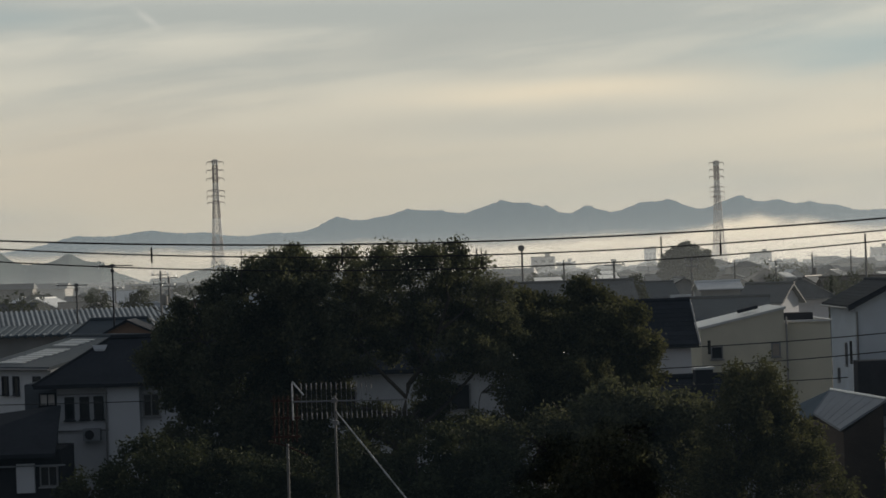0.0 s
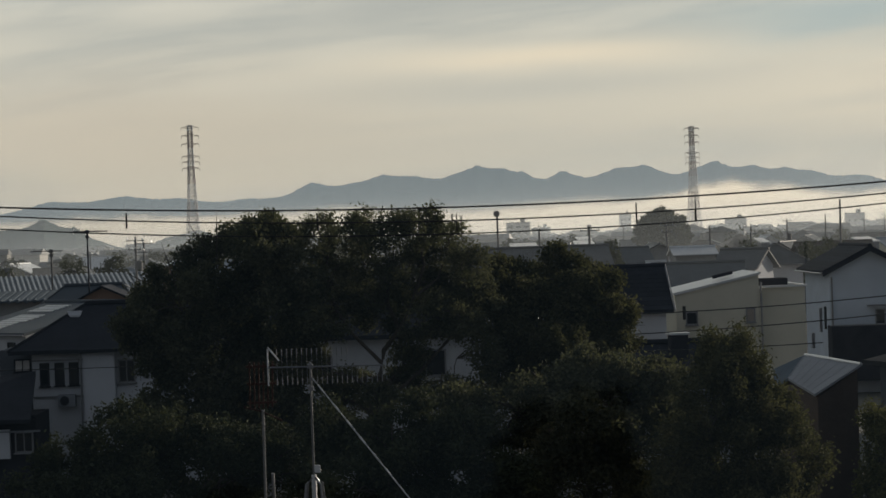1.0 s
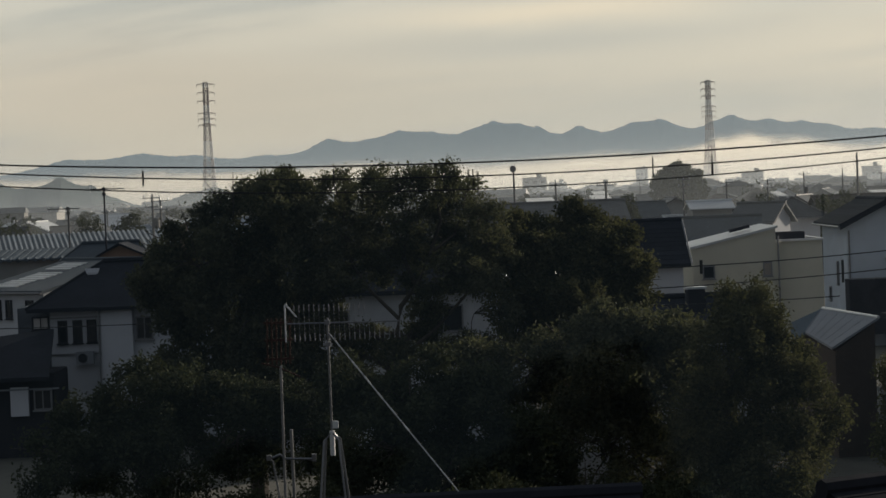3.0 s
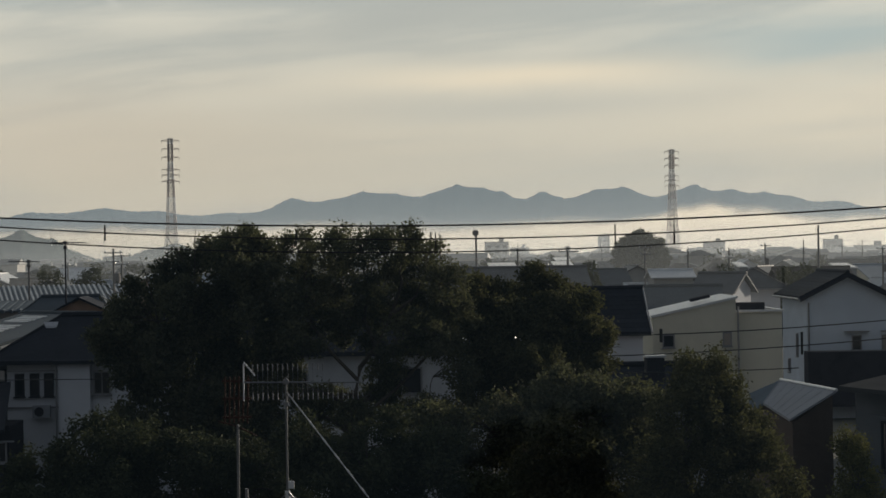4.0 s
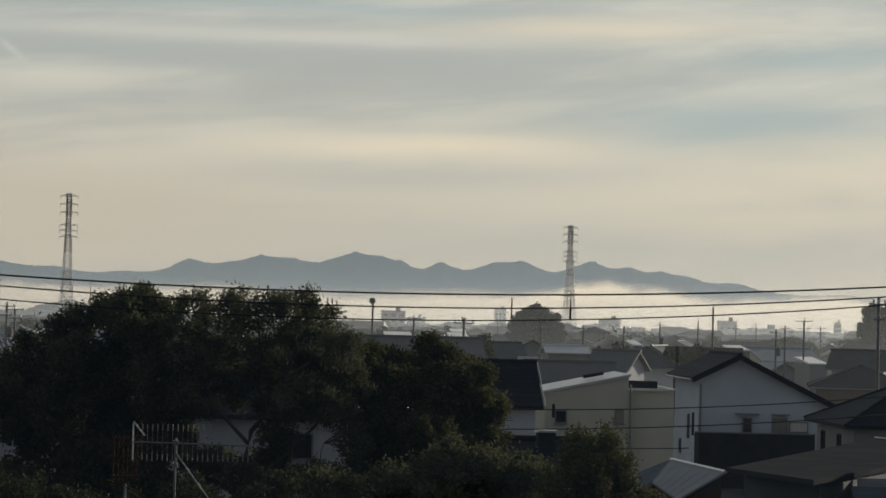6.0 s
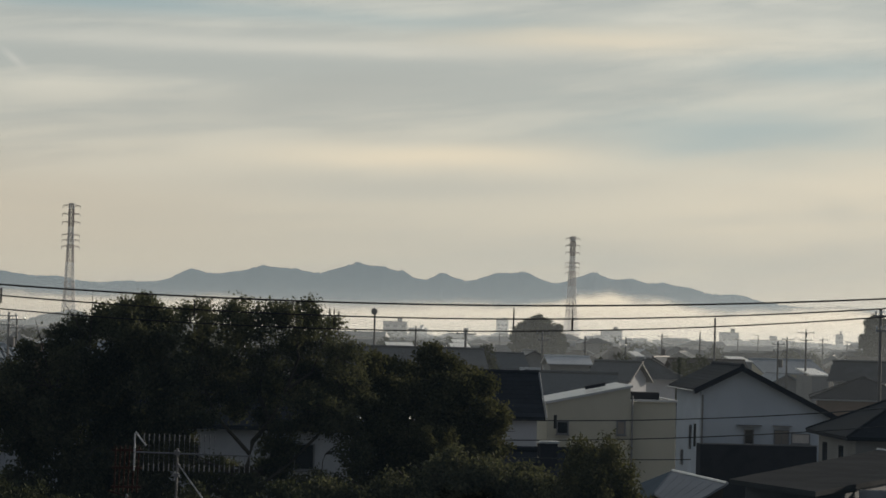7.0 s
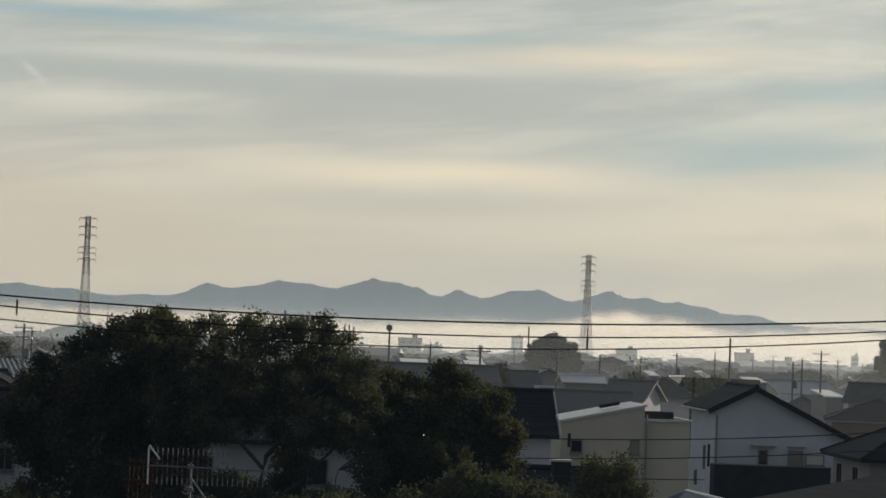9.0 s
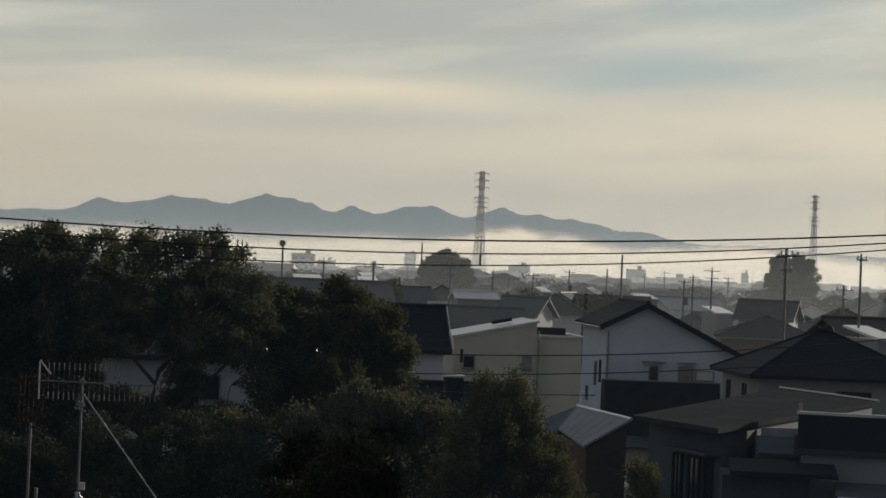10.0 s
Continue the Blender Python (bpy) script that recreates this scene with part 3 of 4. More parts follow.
# flat-roofed house with a dark parapet
fh = house("flat_roofed_house", 21.65, 64.0, -15, 8.4, 6.0, 4.8, 4.8, "plaster_grey", "slate_roof", "grey flat-roofed house with dark panelled parapet", kind="flat", over=0.2)
part("parapet", Geo().box((0, -3.05, 5.4), (8.6, 0.12, 1.0)).box((-4.25, 0, 5.4), (0.12, 6.2, 1.0)).box((4.25, 0, 5.4), (0.12, 6.2, 1.0)), M["siding_dark"], fh, "dark metal parapet panels")
part("parapet_rail", Geo().box((0, -3.05, 5.95), (8.7, 0.16, 0.07)), M["tin_pale"], fh)
part("lower_wall", Geo().box((0.6, -4.2, 1.95), (7.4, 2.2, 3.9)), M["plaster_grey"], fh)
part("lower_roof", Geo().box((0.6, -4.4, 3.95), (7.7, 2.6, 0.1), Matrix.Rotation(0.06, 3, "X")), M["render_dark"], fh)
part("lower_gutter", Geo().tube([(-3.2, -5.75, 3.86), (4.4, -5.75, 3.86)], 0.05, 8), M["tin_pale"], fh)
# hipped house
hh = house("hipped_house", 28.4, 102.0, 0, 7.6, 7.0, 5.5, 7.22, "plaster_grey", "tile_dark", "two-storey house with a dark hipped roof", kind="hip", over=0.5, ridge_half=0.3, rim="siding_dark", gutter=False,
           windows=[(3, -2.1, 4.4, 0.6, 1.0, 0, "glass"), (3, 1.0, 4.4, 0.6, 1.0, 0, "glass"), (0, -2.4, 4.3, 0.7, 1.1, 0, "glass"), (0, 0.5, 4.3, 1.6, 1.0, 1, "glass"), (0, 2.7, 4.3, 1.0, 1.0, 1, "glass")])
part("finial", Geo().tube([(-0.3, 0, 7.36), (-0.3, 0, 7.62)], [0.24, 0.1], 8), M["tile_dark"], hh)
part("finial", Geo().tube([(0.3, 0, 7.36), (0.3, 0, 7.62)], [0.24, 0.1], 8), M["tile_dark"], hh)

# dark hipped house with three narrow windows
dh = house("dark_roofed_house", -9.0, 94.7, 0, 13.4, 6.0, 5.66, 7.0, "plaster_white", "tile_dark", "white house with dark hipped roof and narrow windows", kind="hip", over=0.8, ridge_half=4.9, gutter=False,
           windows=[(0, -6.2, 4.46, 0.38, 0.92, 0, "glass"), (0, -5.6, 4.46, 0.38, 0.92, 0, "glass"), (0, -5.03, 4.46, 0.38, 0.92, 0, "glass")], rim="siding_dark")
for z in (5.02, 3.55):
    part("string_course", Geo().box((-5.2, -3.03, z), (3.0, 0.06, 0.07)), M["frame"], dh)
part("hip_end_tile", Geo().solid([(-5.45, -1.1, 6.75), (-4.95, -1.1, 6.75), (-5.05, -1.1, 6.62), (-5.35, -1.1, 6.62)], [(-5.5, -1.02, 6.92), (-4.9, -1.02, 6.92), (-5.08, -1.02, 6.8), (-5.32, -1.02, 6.8)]), M["plaster_white"], dh, "pale ornamental hip tile")
part("bay_wall", Geo().box((-3.95, -3.25, 2.7), (1.25, 0.6, 5.4)), M["plaster_white"], dh)
part("bay_roof", Geo().solid([(-4.75, -3.9, 5.3), (-2.8, -3.9, 5.3), (-2.8, -2.7, 5.62), (-4.75, -2.7, 5.62)], [(-4.75, -3.9, 5.44), (-2.8, -3.9, 5.44), (-2.8, -2.7, 5.8), (-4.75, -2.7, 5.8)]), M["tile_dark"], dh)
window(dh, (-2.9, -3.02, 4.5), (1, 0, 0), (0, 0, 1), (0, -1, 0), 0.7, 0.95)
part("downpipe", Geo().tube([(-4.65, -3.6, 5.3), (-4.65, -3.6, 0)], 0.045, 6), M["frame"], dh)
part("air_conditioner", Geo().box((-5.3, -3.25, 3.4), (0.7, 0.3, 0.5)), M["tin_mid"], dh)
part("fan_grille", Geo().tube([(-5.38, -3.41, 3.4), (-5.38, -3.43, 3.4)], 0.19, 14), M["siding_dark"], dh)
part("side_wing_wall", Geo().box((-7.6, 0.4, 2.7), (1.5, 3.0, 5.4)), M["render_dark"], dh)
window(dh, (-7.4, -1.13, 4.75), (1, 0, 0), (0, 0, 1), (0, -1, 0), 0.7, 0.55, "curtain", 1, "siding_dark")
# the low dark-roofed neighbour before it, with a meter box on its wall
ld = thing("low_dark_house", pose(-17.5, 88.2, 0), "low house under a dark sheet roof", "house")
part("wall", Geo().box((0, 0.2, 1.6), (5.4, 3.2, 3.2)), M["siding_dark"], ld)
part("roof", Geo().solid([(-3.1, -2.0, 2.95), (2.6, -2.0, 2.95), (2.2, 2.0, 4.55), (-3.1, 2.0, 4.0)], [(-3.1, -2.0, 3.1), (2.6, -2.0, 3.1), (2.2, 2.0, 4.7), (-3.1, 2.0, 4.15)]), M["tile_dark"], ld)
part("meter_box", Geo().box((1.38, -1.5, 2.15), (0.68, 0.25, 1.1)), M["plaster_white"], ld, "pale wall box")
part("fascia_rail", Geo().box((0.6, -1.62, 2.62), (4.6, 0.06, 0.06)), M["tin_mid"], ld)
window(ld, (2.25, -1.42, 2.2), (1, 0, 0), (0, 0, 1), (0, -1, 0), 0.7, 0.8)


def ribbed_roof(name, x, y, length, eave, ridge, run, wall, mat, label, rib="tin", pitch=0.6, turn=0.0, wide=0.09, tall=0.14, ends=False):
    """A workshop with a long sheet roof whose standing ribs run up the slope."""
    ob = thing(name, pose(x, y, 0, 0, 0, turn), label, "workshop")
    prof = [(-run, 0), (run, 0), (run, eave), (0, ridge - 0.03), (-run, eave)]
    L = length / 2
    part("wall", Geo().solid([(-L, *p) for p in prof], [(L, *p) for p in prof]), M[wall], ob)
    rf = None
    for sy in (-1, 1):
        lo = [(-L - 0.3, sy * (run + 0.4), eave - 0.1), (L + 0.3, sy * (run + 0.4), eave - 0.1), (L + 0.3, 0, ridge), (-L - 0.3, 0, ridge)]
        r = part("roof", Geo().solid(lo, [(p[0], p[1], p[2] + 0.08) for p in lo]), M[mat], ob)
        rf = rf or r
    n = int(length / pitch)
    for i in range(n + 1):
        xx = -L + i * pitch
        part("rib", Geo().solid([(xx - wide, -run - 0.45, eave - 0.02), (xx + wide, -run - 0.45, eave - 0.02), (xx + wide, 0, ridge + 0.08), (xx - wide, 0, ridge + 0.08)],
                                [(xx - wide * 0.75, -run - 0.45, eave + tall - 0.02), (xx + wide * 0.75, -run - 0.45, eave + tall - 0.02), (xx + wide * 0.75, 0, ridge + 0.08 + tall), (xx - wide * 0.75, 0, ridge + 0.08 + tall)]), M[rib], rf)
        if ends:
            part("eave_roll", Geo().tube([(xx, -run - 0.55, eave - 0.06), (xx, -run + 0.1, eave + 0.02)], 0.13, 8), M[rib], rf)
    return ob


ribbed_roof("striped_workshop", -33.6, 193.0, 22.0, 5.98, 7.03, 6.0, "plaster_grey", "tin_dull", "long workshop with pale ribbed sheet roof", rib="tin", pitch=0.42, turn=13.0, wide=0.1, tall=0.1)
ribbed_roof("blue_workshop", -30.0, 152.0, 15.0, 6.15, 6.6, 4.5, "plaster_grey", "tin_dull", "workshop with blue-grey ribbed sheet roof", rib="tin_dull", pitch=0.55, wide=0.2, tall=0.03, ends=True)
# roof lights in stepped rows on the gentle slope of a workshop
ws = house("skylight_workshop", -17.4, 118.3, -43, 5.6, 12.0, 5.3, 6.5, "plaster_white", "tile_blue", "workshop with rows of pale roof lights in a grey roof", over=0.3, windows=[(0, -0.9, 4.45, 0.5, 0.95, 0, "glass"), (0, 0.0, 4.45, 0.5, 0.95, 0, "glass"), (0, 1.7, 4.45, 0.6, 0.95, 0, "glass")], rim="siding_dark")
for row, (y0, xs) in enumerate(((-5.7, -1.9), (-4.2, -1.7), (-2.2, -2.1))):
    for k in range(4):
        yy = y0 + k * 0.36 + 0.1
        zz = 5.3 + (yy + 6.0) / 6.0 * 1.2 + 0.16
        part("roof_light", Geo().solid(*[[(xs + dx, yy + dy, zz + dy * 0.2 + dz) for dx, dy in ((0, 0), (2.0, 0), (2.0, 0.2), (0, 0.2))] for dz in (0.0, 0.05)]), M["tin_pale"], ws)
# brown house: a long roof and a brown front gable
bg_ = house("brown_gabled_house", -19.0, 133.0, 0, 6.4, 8.0, 5.5, 7.1, "siding_brown", "tile_blue", "brown house with its gable wall facing the street", kind="hip", over=0.3, ridge_half=1.7, gutter=False)
part("front_gable", Geo().solid([(-1.6, -4.6, 4.6), (4.5, -4.6, 4.6), (4.5, -4.6, 5.6), (1.1, -4.6, 7.15), (-1.6, -4.6, 5.9)], [(-1.6, -2.0, 4.6), (4.5, -2.0, 4.6), (4.5, -2.0, 5.6), (1.1, -2.0, 7.15), (-1.6, -2.0, 5.9)]), M["siding_brown"], bg_)
for x1, z1 in ((-2.4, 5.35), (5.0, 5.4)):
    e = [(1.1, -4.9, 7.18), (x1, -4.9, z1), (x1, -1.0, z1), (1.1, -1.0, 7.18)]
    part("gable_roof", Geo().solid(e, [(p[0], p[1], p[2] + 0.12) for p in e]), M["tile_dark"], bg_)
# short pale piece of gutter, its shine put into the colour
part("bright_gutter", Geo().tube([(-3.3, -4.4, 5.42), (-2.5, -4.4, 5.85)], 0.07, 6), M["tin_pale"], bg_)
house("white_house", -1.0, 88.0, -6, 10.0, 7.0, 5.95, 7.4, "plaster_pale", "tile_dark", "pale house standing behind the large tree", over=0.5, gutter=False, windows=[(0, -2.6, 4.8, 1.2, 0.9, 1, "glass"), (0, 1.5, 4.8, 1.5, 1.0, 1, "glass"), (0, -1, 2.0, 1.6, 1.6, 1, "glass")])
house("long_grey_house", 7.3, 166.0, 2, 12.0, 8.0, 6.6, 8.1, "plaster_grey", "tile_grey", "long house with a grey tiled roof", over=0.5)
house("blue_roofed_house", 18.7, 153.0, -4, 5.2, 6.0, 5.2, 6.8, "plaster_grey", "tile_blue", "house with a dull blue tiled roof", over=0.5)
house("sunny_gabled_house", 24.6, 172.0, -35, 3.2, 3.0, 6.3, 7.4, "plaster_white", "tile_grey", "small white gabled house catching the sun", over=0.4)
house("small_hipped_house", 27.8, 178.0, 10, 3.4, 3.2, 6.5, 7.6, "plaster_white", "tile_grey", "small white house with a grey hipped roof", kind="hip", over=0.5)
# pale roof colour draws a bright sunlit strip
house("glint_roofed_house", 26.4, 220.0, 2, 3.8, 4.0, 6.6, 7.2, "plaster_grey", "tin_pale", "house with a sheet roof coloured pale as a sun glint", over=0.3)
house("far_gabled_house", 50.6, 200.0, -27, 4.6, 3.6, 6.3, 7.6, "plaster_white", "tile_grey", "white gabled house with a grey roof among trees", over=0.5)

house("dark_hipped_house", 40.4, 160.0, -12, 6.4, 6.0, 5.6, 6.8, "siding_brown", "tile_dark", "low brown house under a dark hipped roof", kind="hip", over=0.5)
house("brown_roofed_house", 42.2, 140.0, 15, 6.5, 5.6, 5.9, 7.3, "render_dark", "tile_brown", "dark house with a brown tiled roof", over=0.45)

# low sheds added as sun glints, the glare put into their white roof colour
for d, u0, u1, w in ((260, 40.5, 51.8, -6.6), (240, 69.0, 76.7, -6.5), (420, 69.4, 75.2, -4.4), (300, 192.5, 200.0, -9.0), (230, 226.0, 233.5, -13.7), (300, 149.0, 152.5, -7.9), (130, 296.0, 306.0, -20.6)):
    a, b = P(d, u0, w), P(d, u1, w)
    house("glint_roofed_shed", (a.x + b.x) / 2, d, 0, b.x - a.x, 7.0, a.z - 0.5, a.z + 0.05, "plaster_grey", "sheet_glint", "low added shed, its white roof standing in for a sun glint", kind="flat", over=0.1, thick=0.14, group="white-roofed sheds")

# ---- the house in front, with the aerials on it ----
ah = house("front_house", -2.2, 33.0, 3, 9.0, 6.4, 3.5, 4.9, "plaster_grey", "tile_dark", "house with a dark tiled roof carrying the aerials", over=0.5, courses=14)
nh = house("neighbour_house", 8.2, 31.0, 30, 7.0, 5.6, 3.9, 5.4, "plaster_grey", "tile_dark", "house with a dark tiled roof", over=0.4, courses=14)


# ---- aerials ----
def aerial(d, u0, u1, w, foot_w, mast_u, count, label, legs=True, tall=0.2, name="tv_aerial", metal="steel"):
    """A television aerial: mast, boom, directors that stand up and down from the boom, corner reflector, stays."""
    top, foot = P(d, mast_u, w), P(d, mast_u, foot_w)
    ob = thing(name, Matrix.Translation(foot), label, "aerial")
    h = top.z - foot.z
    x0, x1 = (u0 - mast_u) * d / 1000, (u1 - mast_u) * d / 1000
    s = max(1.0, d / 45)
    part("mast", Geo().tube([(0, 0, 0), (0, 0, h + 0.06)], 0.017 * s, 10), M[metal], ob)
    boom = part("boom", Geo().tube([(x0, -0.02, h), (x1, -0.02, h - 0.02)], 0.011 * s, 8), M[metal], ob)
    for i in range(count):
        x = x0 + (x1 - x0) * (0.08 + 0.92 * i / (count - 1))
        for sz in (-1, 1):
            if sz > 0 and x > x0 + (x1 - x0) * 0.72:
                continue
            part("director", Geo().box((x, -0.02, h + sz * tall), (0.013 * s, 0.03, tall * 0.46)).box((x, -0.02, h + sz * tall * 0.4), (0.004 * s, 0.006, tall * 0.8)), M["frame"], boom)
    part("reflector", Geo().box((x0, 0, h), (0.02, 0.03, tall * 2.5)).box((x0 + 0.08, 0.0, h + tall * 0.9), (0.24, 0.02, 0.02), Matrix.Rotation(0.9, 3, "Y")), M["tin_pale"], boom)
    for dz in (0.0, 0.3):
        part("clamp", Geo().box((0, -0.02, h - dz), (0.07 * s, 0.08, 0.06 * s)), M[metal], ob)
    if legs:
        for a in (40, 130, 220, 310):
            q = Vector((math.cos(radians(a)), math.sin(radians(a)), 0))
            part("foot_leg", Geo().tube([(0, 0, 0.22), q * 0.14 + Vector((0, 0, 0.12)), q * 0.3 + Vector((0, 0, -1.15))], 0.017, 6), M["steel"], ob)
        part("foot_bracket", Geo().tube([(0, 0, -0.1), (0, 0, 0.24)], 0.035, 8).box((0.05, 0, 0.32), (0.08, 0.05, 0.1)), M["tin_pale"], ob)
    return ob, foot, h


ANT_D = 31.0
ae, foot, mast_h = aerial(ANT_D, -68, -18, -56.5, -112, -49.5, 22, "grey steel television aerial with many short directors on a stayed mast")
# pale sheet colour stands for the sunlight on the stay wire
part("stay_wire", Geo().tube([(0.0, 0, mast_h - 0.13), P(ANT_D, 5, -133.4) - foot], 0.010, 6), M["tin_pale"], ae, "steel stay wire in a pale, glinting colour")
# short thicker pale pieces imitate sparkle along the wire
for k in range(5):
    q0, q1 = Vector((0, 0, mast_h - 0.13)), P(ANT_D, 5, -133.4) - foot
    a, b = q0.lerp(q1, 0.18 + k * 0.1), q0.lerp(q1, 0.22 + k * 0.1)
    part("stay_splice", Geo().tube([a, b], 0.014, 6), M["tin_pale"], ae)
# older rusty aerial beside it
m2 = thing("old_aerial", Matrix.Translation(P(31.4, -71.3, -119)), "old rusty aerial mast with bent brackets", "aerial")
top2 = (119 - 75) * 0.0314
part("mast", Geo().tube([(0, 0, -1.3), (0.015, 0, top2)], 0.02, 10), M["steel"], m2)
for k in range(6):
    part("old_element", Geo().tube([(-0.16 + k * 0.06, 0.02 * k, top2 + 0.02), (-0.15 + k * 0.062, 0.02 * k, top2 + 0.66)], 0.012, 6), M["rust"], m2, "rusty aerial element")
for dz in (0.1, 0.36, 0.6):
    part("old_crossbar", Geo().box((0.0, 0.03, top2 + dz), (0.4, 0.02, 0.03)), M["rust"], m2)
part("bent_arm", Geo().tube([(-0.25, 0, top2 + 0.05), (0.0, 0, top2 - 0.02), (0.28, 0, top2 - 0.16)], 0.012, 6), M["rust"], m2)
part("cross_bracket", Geo().tube([(-0.2, 0, 0.1), (-0.05, 0, 0.16), (0.03, 0, 0.1), (0.42, 0, 0.08)], 0.018, 8).box((-0.2, 0, 0.12), (0.07, 0.06, 0.07)).box((0.42, 0, 0.1), (0.06, 0.06, 0.1)), M["steel"], m2)
part("second_pole", Geo().tube([(0.13, 0.02, -1.3), (0.12, 0.02, 0.5)], 0.024, 10), M["steel"], m2)
part("brace", Geo().tube([(-0.15, 0, 0.08), (0.0, 0, -1.0)], 0.014, 6), M["steel"], m2)
aerial(128.5, -151, -136, 6.0, -22.4, -145, 10, "television aerial on a tall thin mast", legs=False, tall=0.14, metal="siding_dark")
aerial(88, -11, 6, 10.2, -24.4, 1, 9, "television aerial rising behind the tree tops", legs=False, tall=0.12, metal="siding_dark")
aerial(152, -170, -156, -2, -19.3, -161, 8, "television aerial on a thin mast", legs=False, tall=0.14, metal="siding_dark")


# ---- overhead lines ----
def cable(name, d, u0, u1, low_u, low_w, bend, r, label, ticks=(), yaw=0.0):
    """A cable that hangs in a shallow curve at d metres; ticks: places of the clamps on it."""
    f = lambda u: P(d + yaw * (u - low_u), u, low_w + bend * (u - low_u) ** 2)
    ob = thing(name, Matrix.Identity(4), label, "cable", "overhead lines")
    part("wire", Geo().tube([f(u0 + (u1 - u0) * k / 60) for k in range(61)], r, 6), M["black"], ob)
    for u, dn, upw, rr in ticks:
        p = f(u)
        part("clamp", Geo().tube([p + Vector((0, 0, upw * d / 1000)), p - Vector((0, 0, dn * d / 1000))], rr, 6), M["black"], ob)
    return ob


LINE_D, PL, PR = 40, -560, 640
cable("power_cable", LINE_D, PL, PR, 30, 10.9, 1.52e-4, 0.017, "thick black overhead cable")
cable("power_cable", LINE_D, PL, PR, 35, 4.9, 1.9e-4, 0.014, "black overhead cable with clamps", ticks=((-127.6, 3.4, 3.4, 0.018), (96, 4, 4.5, 0.014), (122, 5, 0, 0.02), (122, 1, 4, 0.01), (17, 4, 3, 0.012), (-44, 3, 4, 0.016)))
cable("power_cable", LINE_D, PL, PR, 25, -0.8, 2.1e-4, 0.013, "thin black overhead cable")
cable("service_cable", 66, 40, 420, 85, -38.8, 2.9e-4, 0.018, "thin black service cable", ticks=((115.5, 3.5, 2.5, 0.05),))
cable("service_cable", 66, 40, 420, 60, -47.9, 2.5e-4, 0.018, "thin black service cable", ticks=((177.6, 4, 6, 0.04),))
cable("service_cable", 66, 40, 176, 120, -55.2, 3.0e-4, 0.016, "thin black service cable")
cable("service_cable", 80, -420, -60, -120, -54, 1.0e-4, 0.018, "thin black service cable")


def utility_pole(d, u, top_w, label="grey concrete utility pole with cross-arms", arms=2, can=False, lamp=False, r=0.1, wide=1.7, name="utility_pole", mat="concrete"):
    """A concrete pole with cross-arms, insulators and, on some, a transformer."""
    q = P(d, u, top_w)
    h = q.z
    ob = thing(name, pose(q.x, q.y, 0, 0, 0, random.uniform(-30, 30)), label, "utility pole", "utility poles")
    part("shaft", Geo().tube([(0, 0, 0), (0, 0, h)], [r * 1.25, r * 0.8], 10), M[mat], ob)
    for k in range(arms):
        z = h - 0.35 - k * 0.75
        arm = part("cross_arm", Geo().box((0, -r, z), (wide * (1 - 0.2 * k), 0.08, 0.08)), M["steel"], ob)
        for x in (-wide * 0.42, 0.0, wide * 0.42):
            part("insulator", Geo().tube([(x * (1 - 0.2 * k), -r, z + 0.05), (x * (1 - 0.2 * k), -r, z + 0.15), (x * (1 - 0.2 * k), -r, z + 0.25)], [0.04, 0.06, 0.035], 8), M["tin_pale"], arm)
    if can:
        part("transformer", Geo().tube([(0.35, 0, h - 2.9), (0.35, 0, h - 2.85), (0.35, 0, h - 2.1), (0.35, 0, h - 2.0)], [0.2, 0.26, 0.26, 0.15], 12), M["concrete"], ob)
    if lamp:
        part("speaker", Geo().tube([(0, -0.3, h + 0.25), (0, 0.1, h + 0.25), (0, 0.4, h + 0.25)], [0.27, 0.24, 0.1], 12), M["concrete"], ob)
    return ob


utility_pole(40, PL, 62, arms=2, r=0.15)
utility_pole(40, PR, 75, arms=2, r=0.15)
utility_pole(66, 40, -36, arms=1, r=0.12)
utility_pole(66, 420, 4, arms=2, r=0.13)
utility_pole(80, -60, -40, arms=1, r=0.12)
utility_pole(80, -420, -30, arms=1, r=0.12)
utility_pole(100, 63, -7.0, "short dark pole rising beside the olive tree", arms=0, r=0.11, mat="siding_dark")
utility_pole(190, 34.8, 6.0, "utility pole with a round loudspeaker on top", arms=0, lamp=True)
utility_pole(150, 185.6, 8.4, "slim dark pole behind the gabled house", arms=0, r=0.08)
utility_pole(112, 260, 14.5, "grey concrete utility pole with short brackets", arms=2, r=0.09, wide=0.7)
utility_pole(132, 294.5, 13.4, arms=1, r=0.08, wide=0.8)
for d, u, w, arms, can in ((230, 53, 1.5, 1, False), (210, 66.5, -6, 1, False), (260, 109, 1, 2, False), (240, 128, -1, 1, True), (260, 146, -1, 2, False), (300, 162, 1, 1, True), (320, 179, 2, 0, False), (250, 214, -1, 2, True), (270, 218, 1, 1, False), (230, 226.5, 4.5, 2, False),
                           ):
    utility_pole(d, u, w, arms=arms, can=can, r=0.11)
for d, u, w, arms, can in ((340, 234, 1, 2, False), (170, 287, -1, 2, False), (180, 75, 0.5, 1, False), (210, -161, -2, 0, False), (190, -124, 3, 2, True), (200, -120.5, 1.5, 2, False), (420, 196, 0, 1, False), (260, 19, 7, 0, False), (262, 15, 8, 0, False), (420, 205, 2, 1, False), (300, -144, -3, 1, False), (480, 245, 0, 2, False), (520, 90, 1, 1, False)):
    utility_pole(d, u, w, arms=arms, can=can, r=0.11)


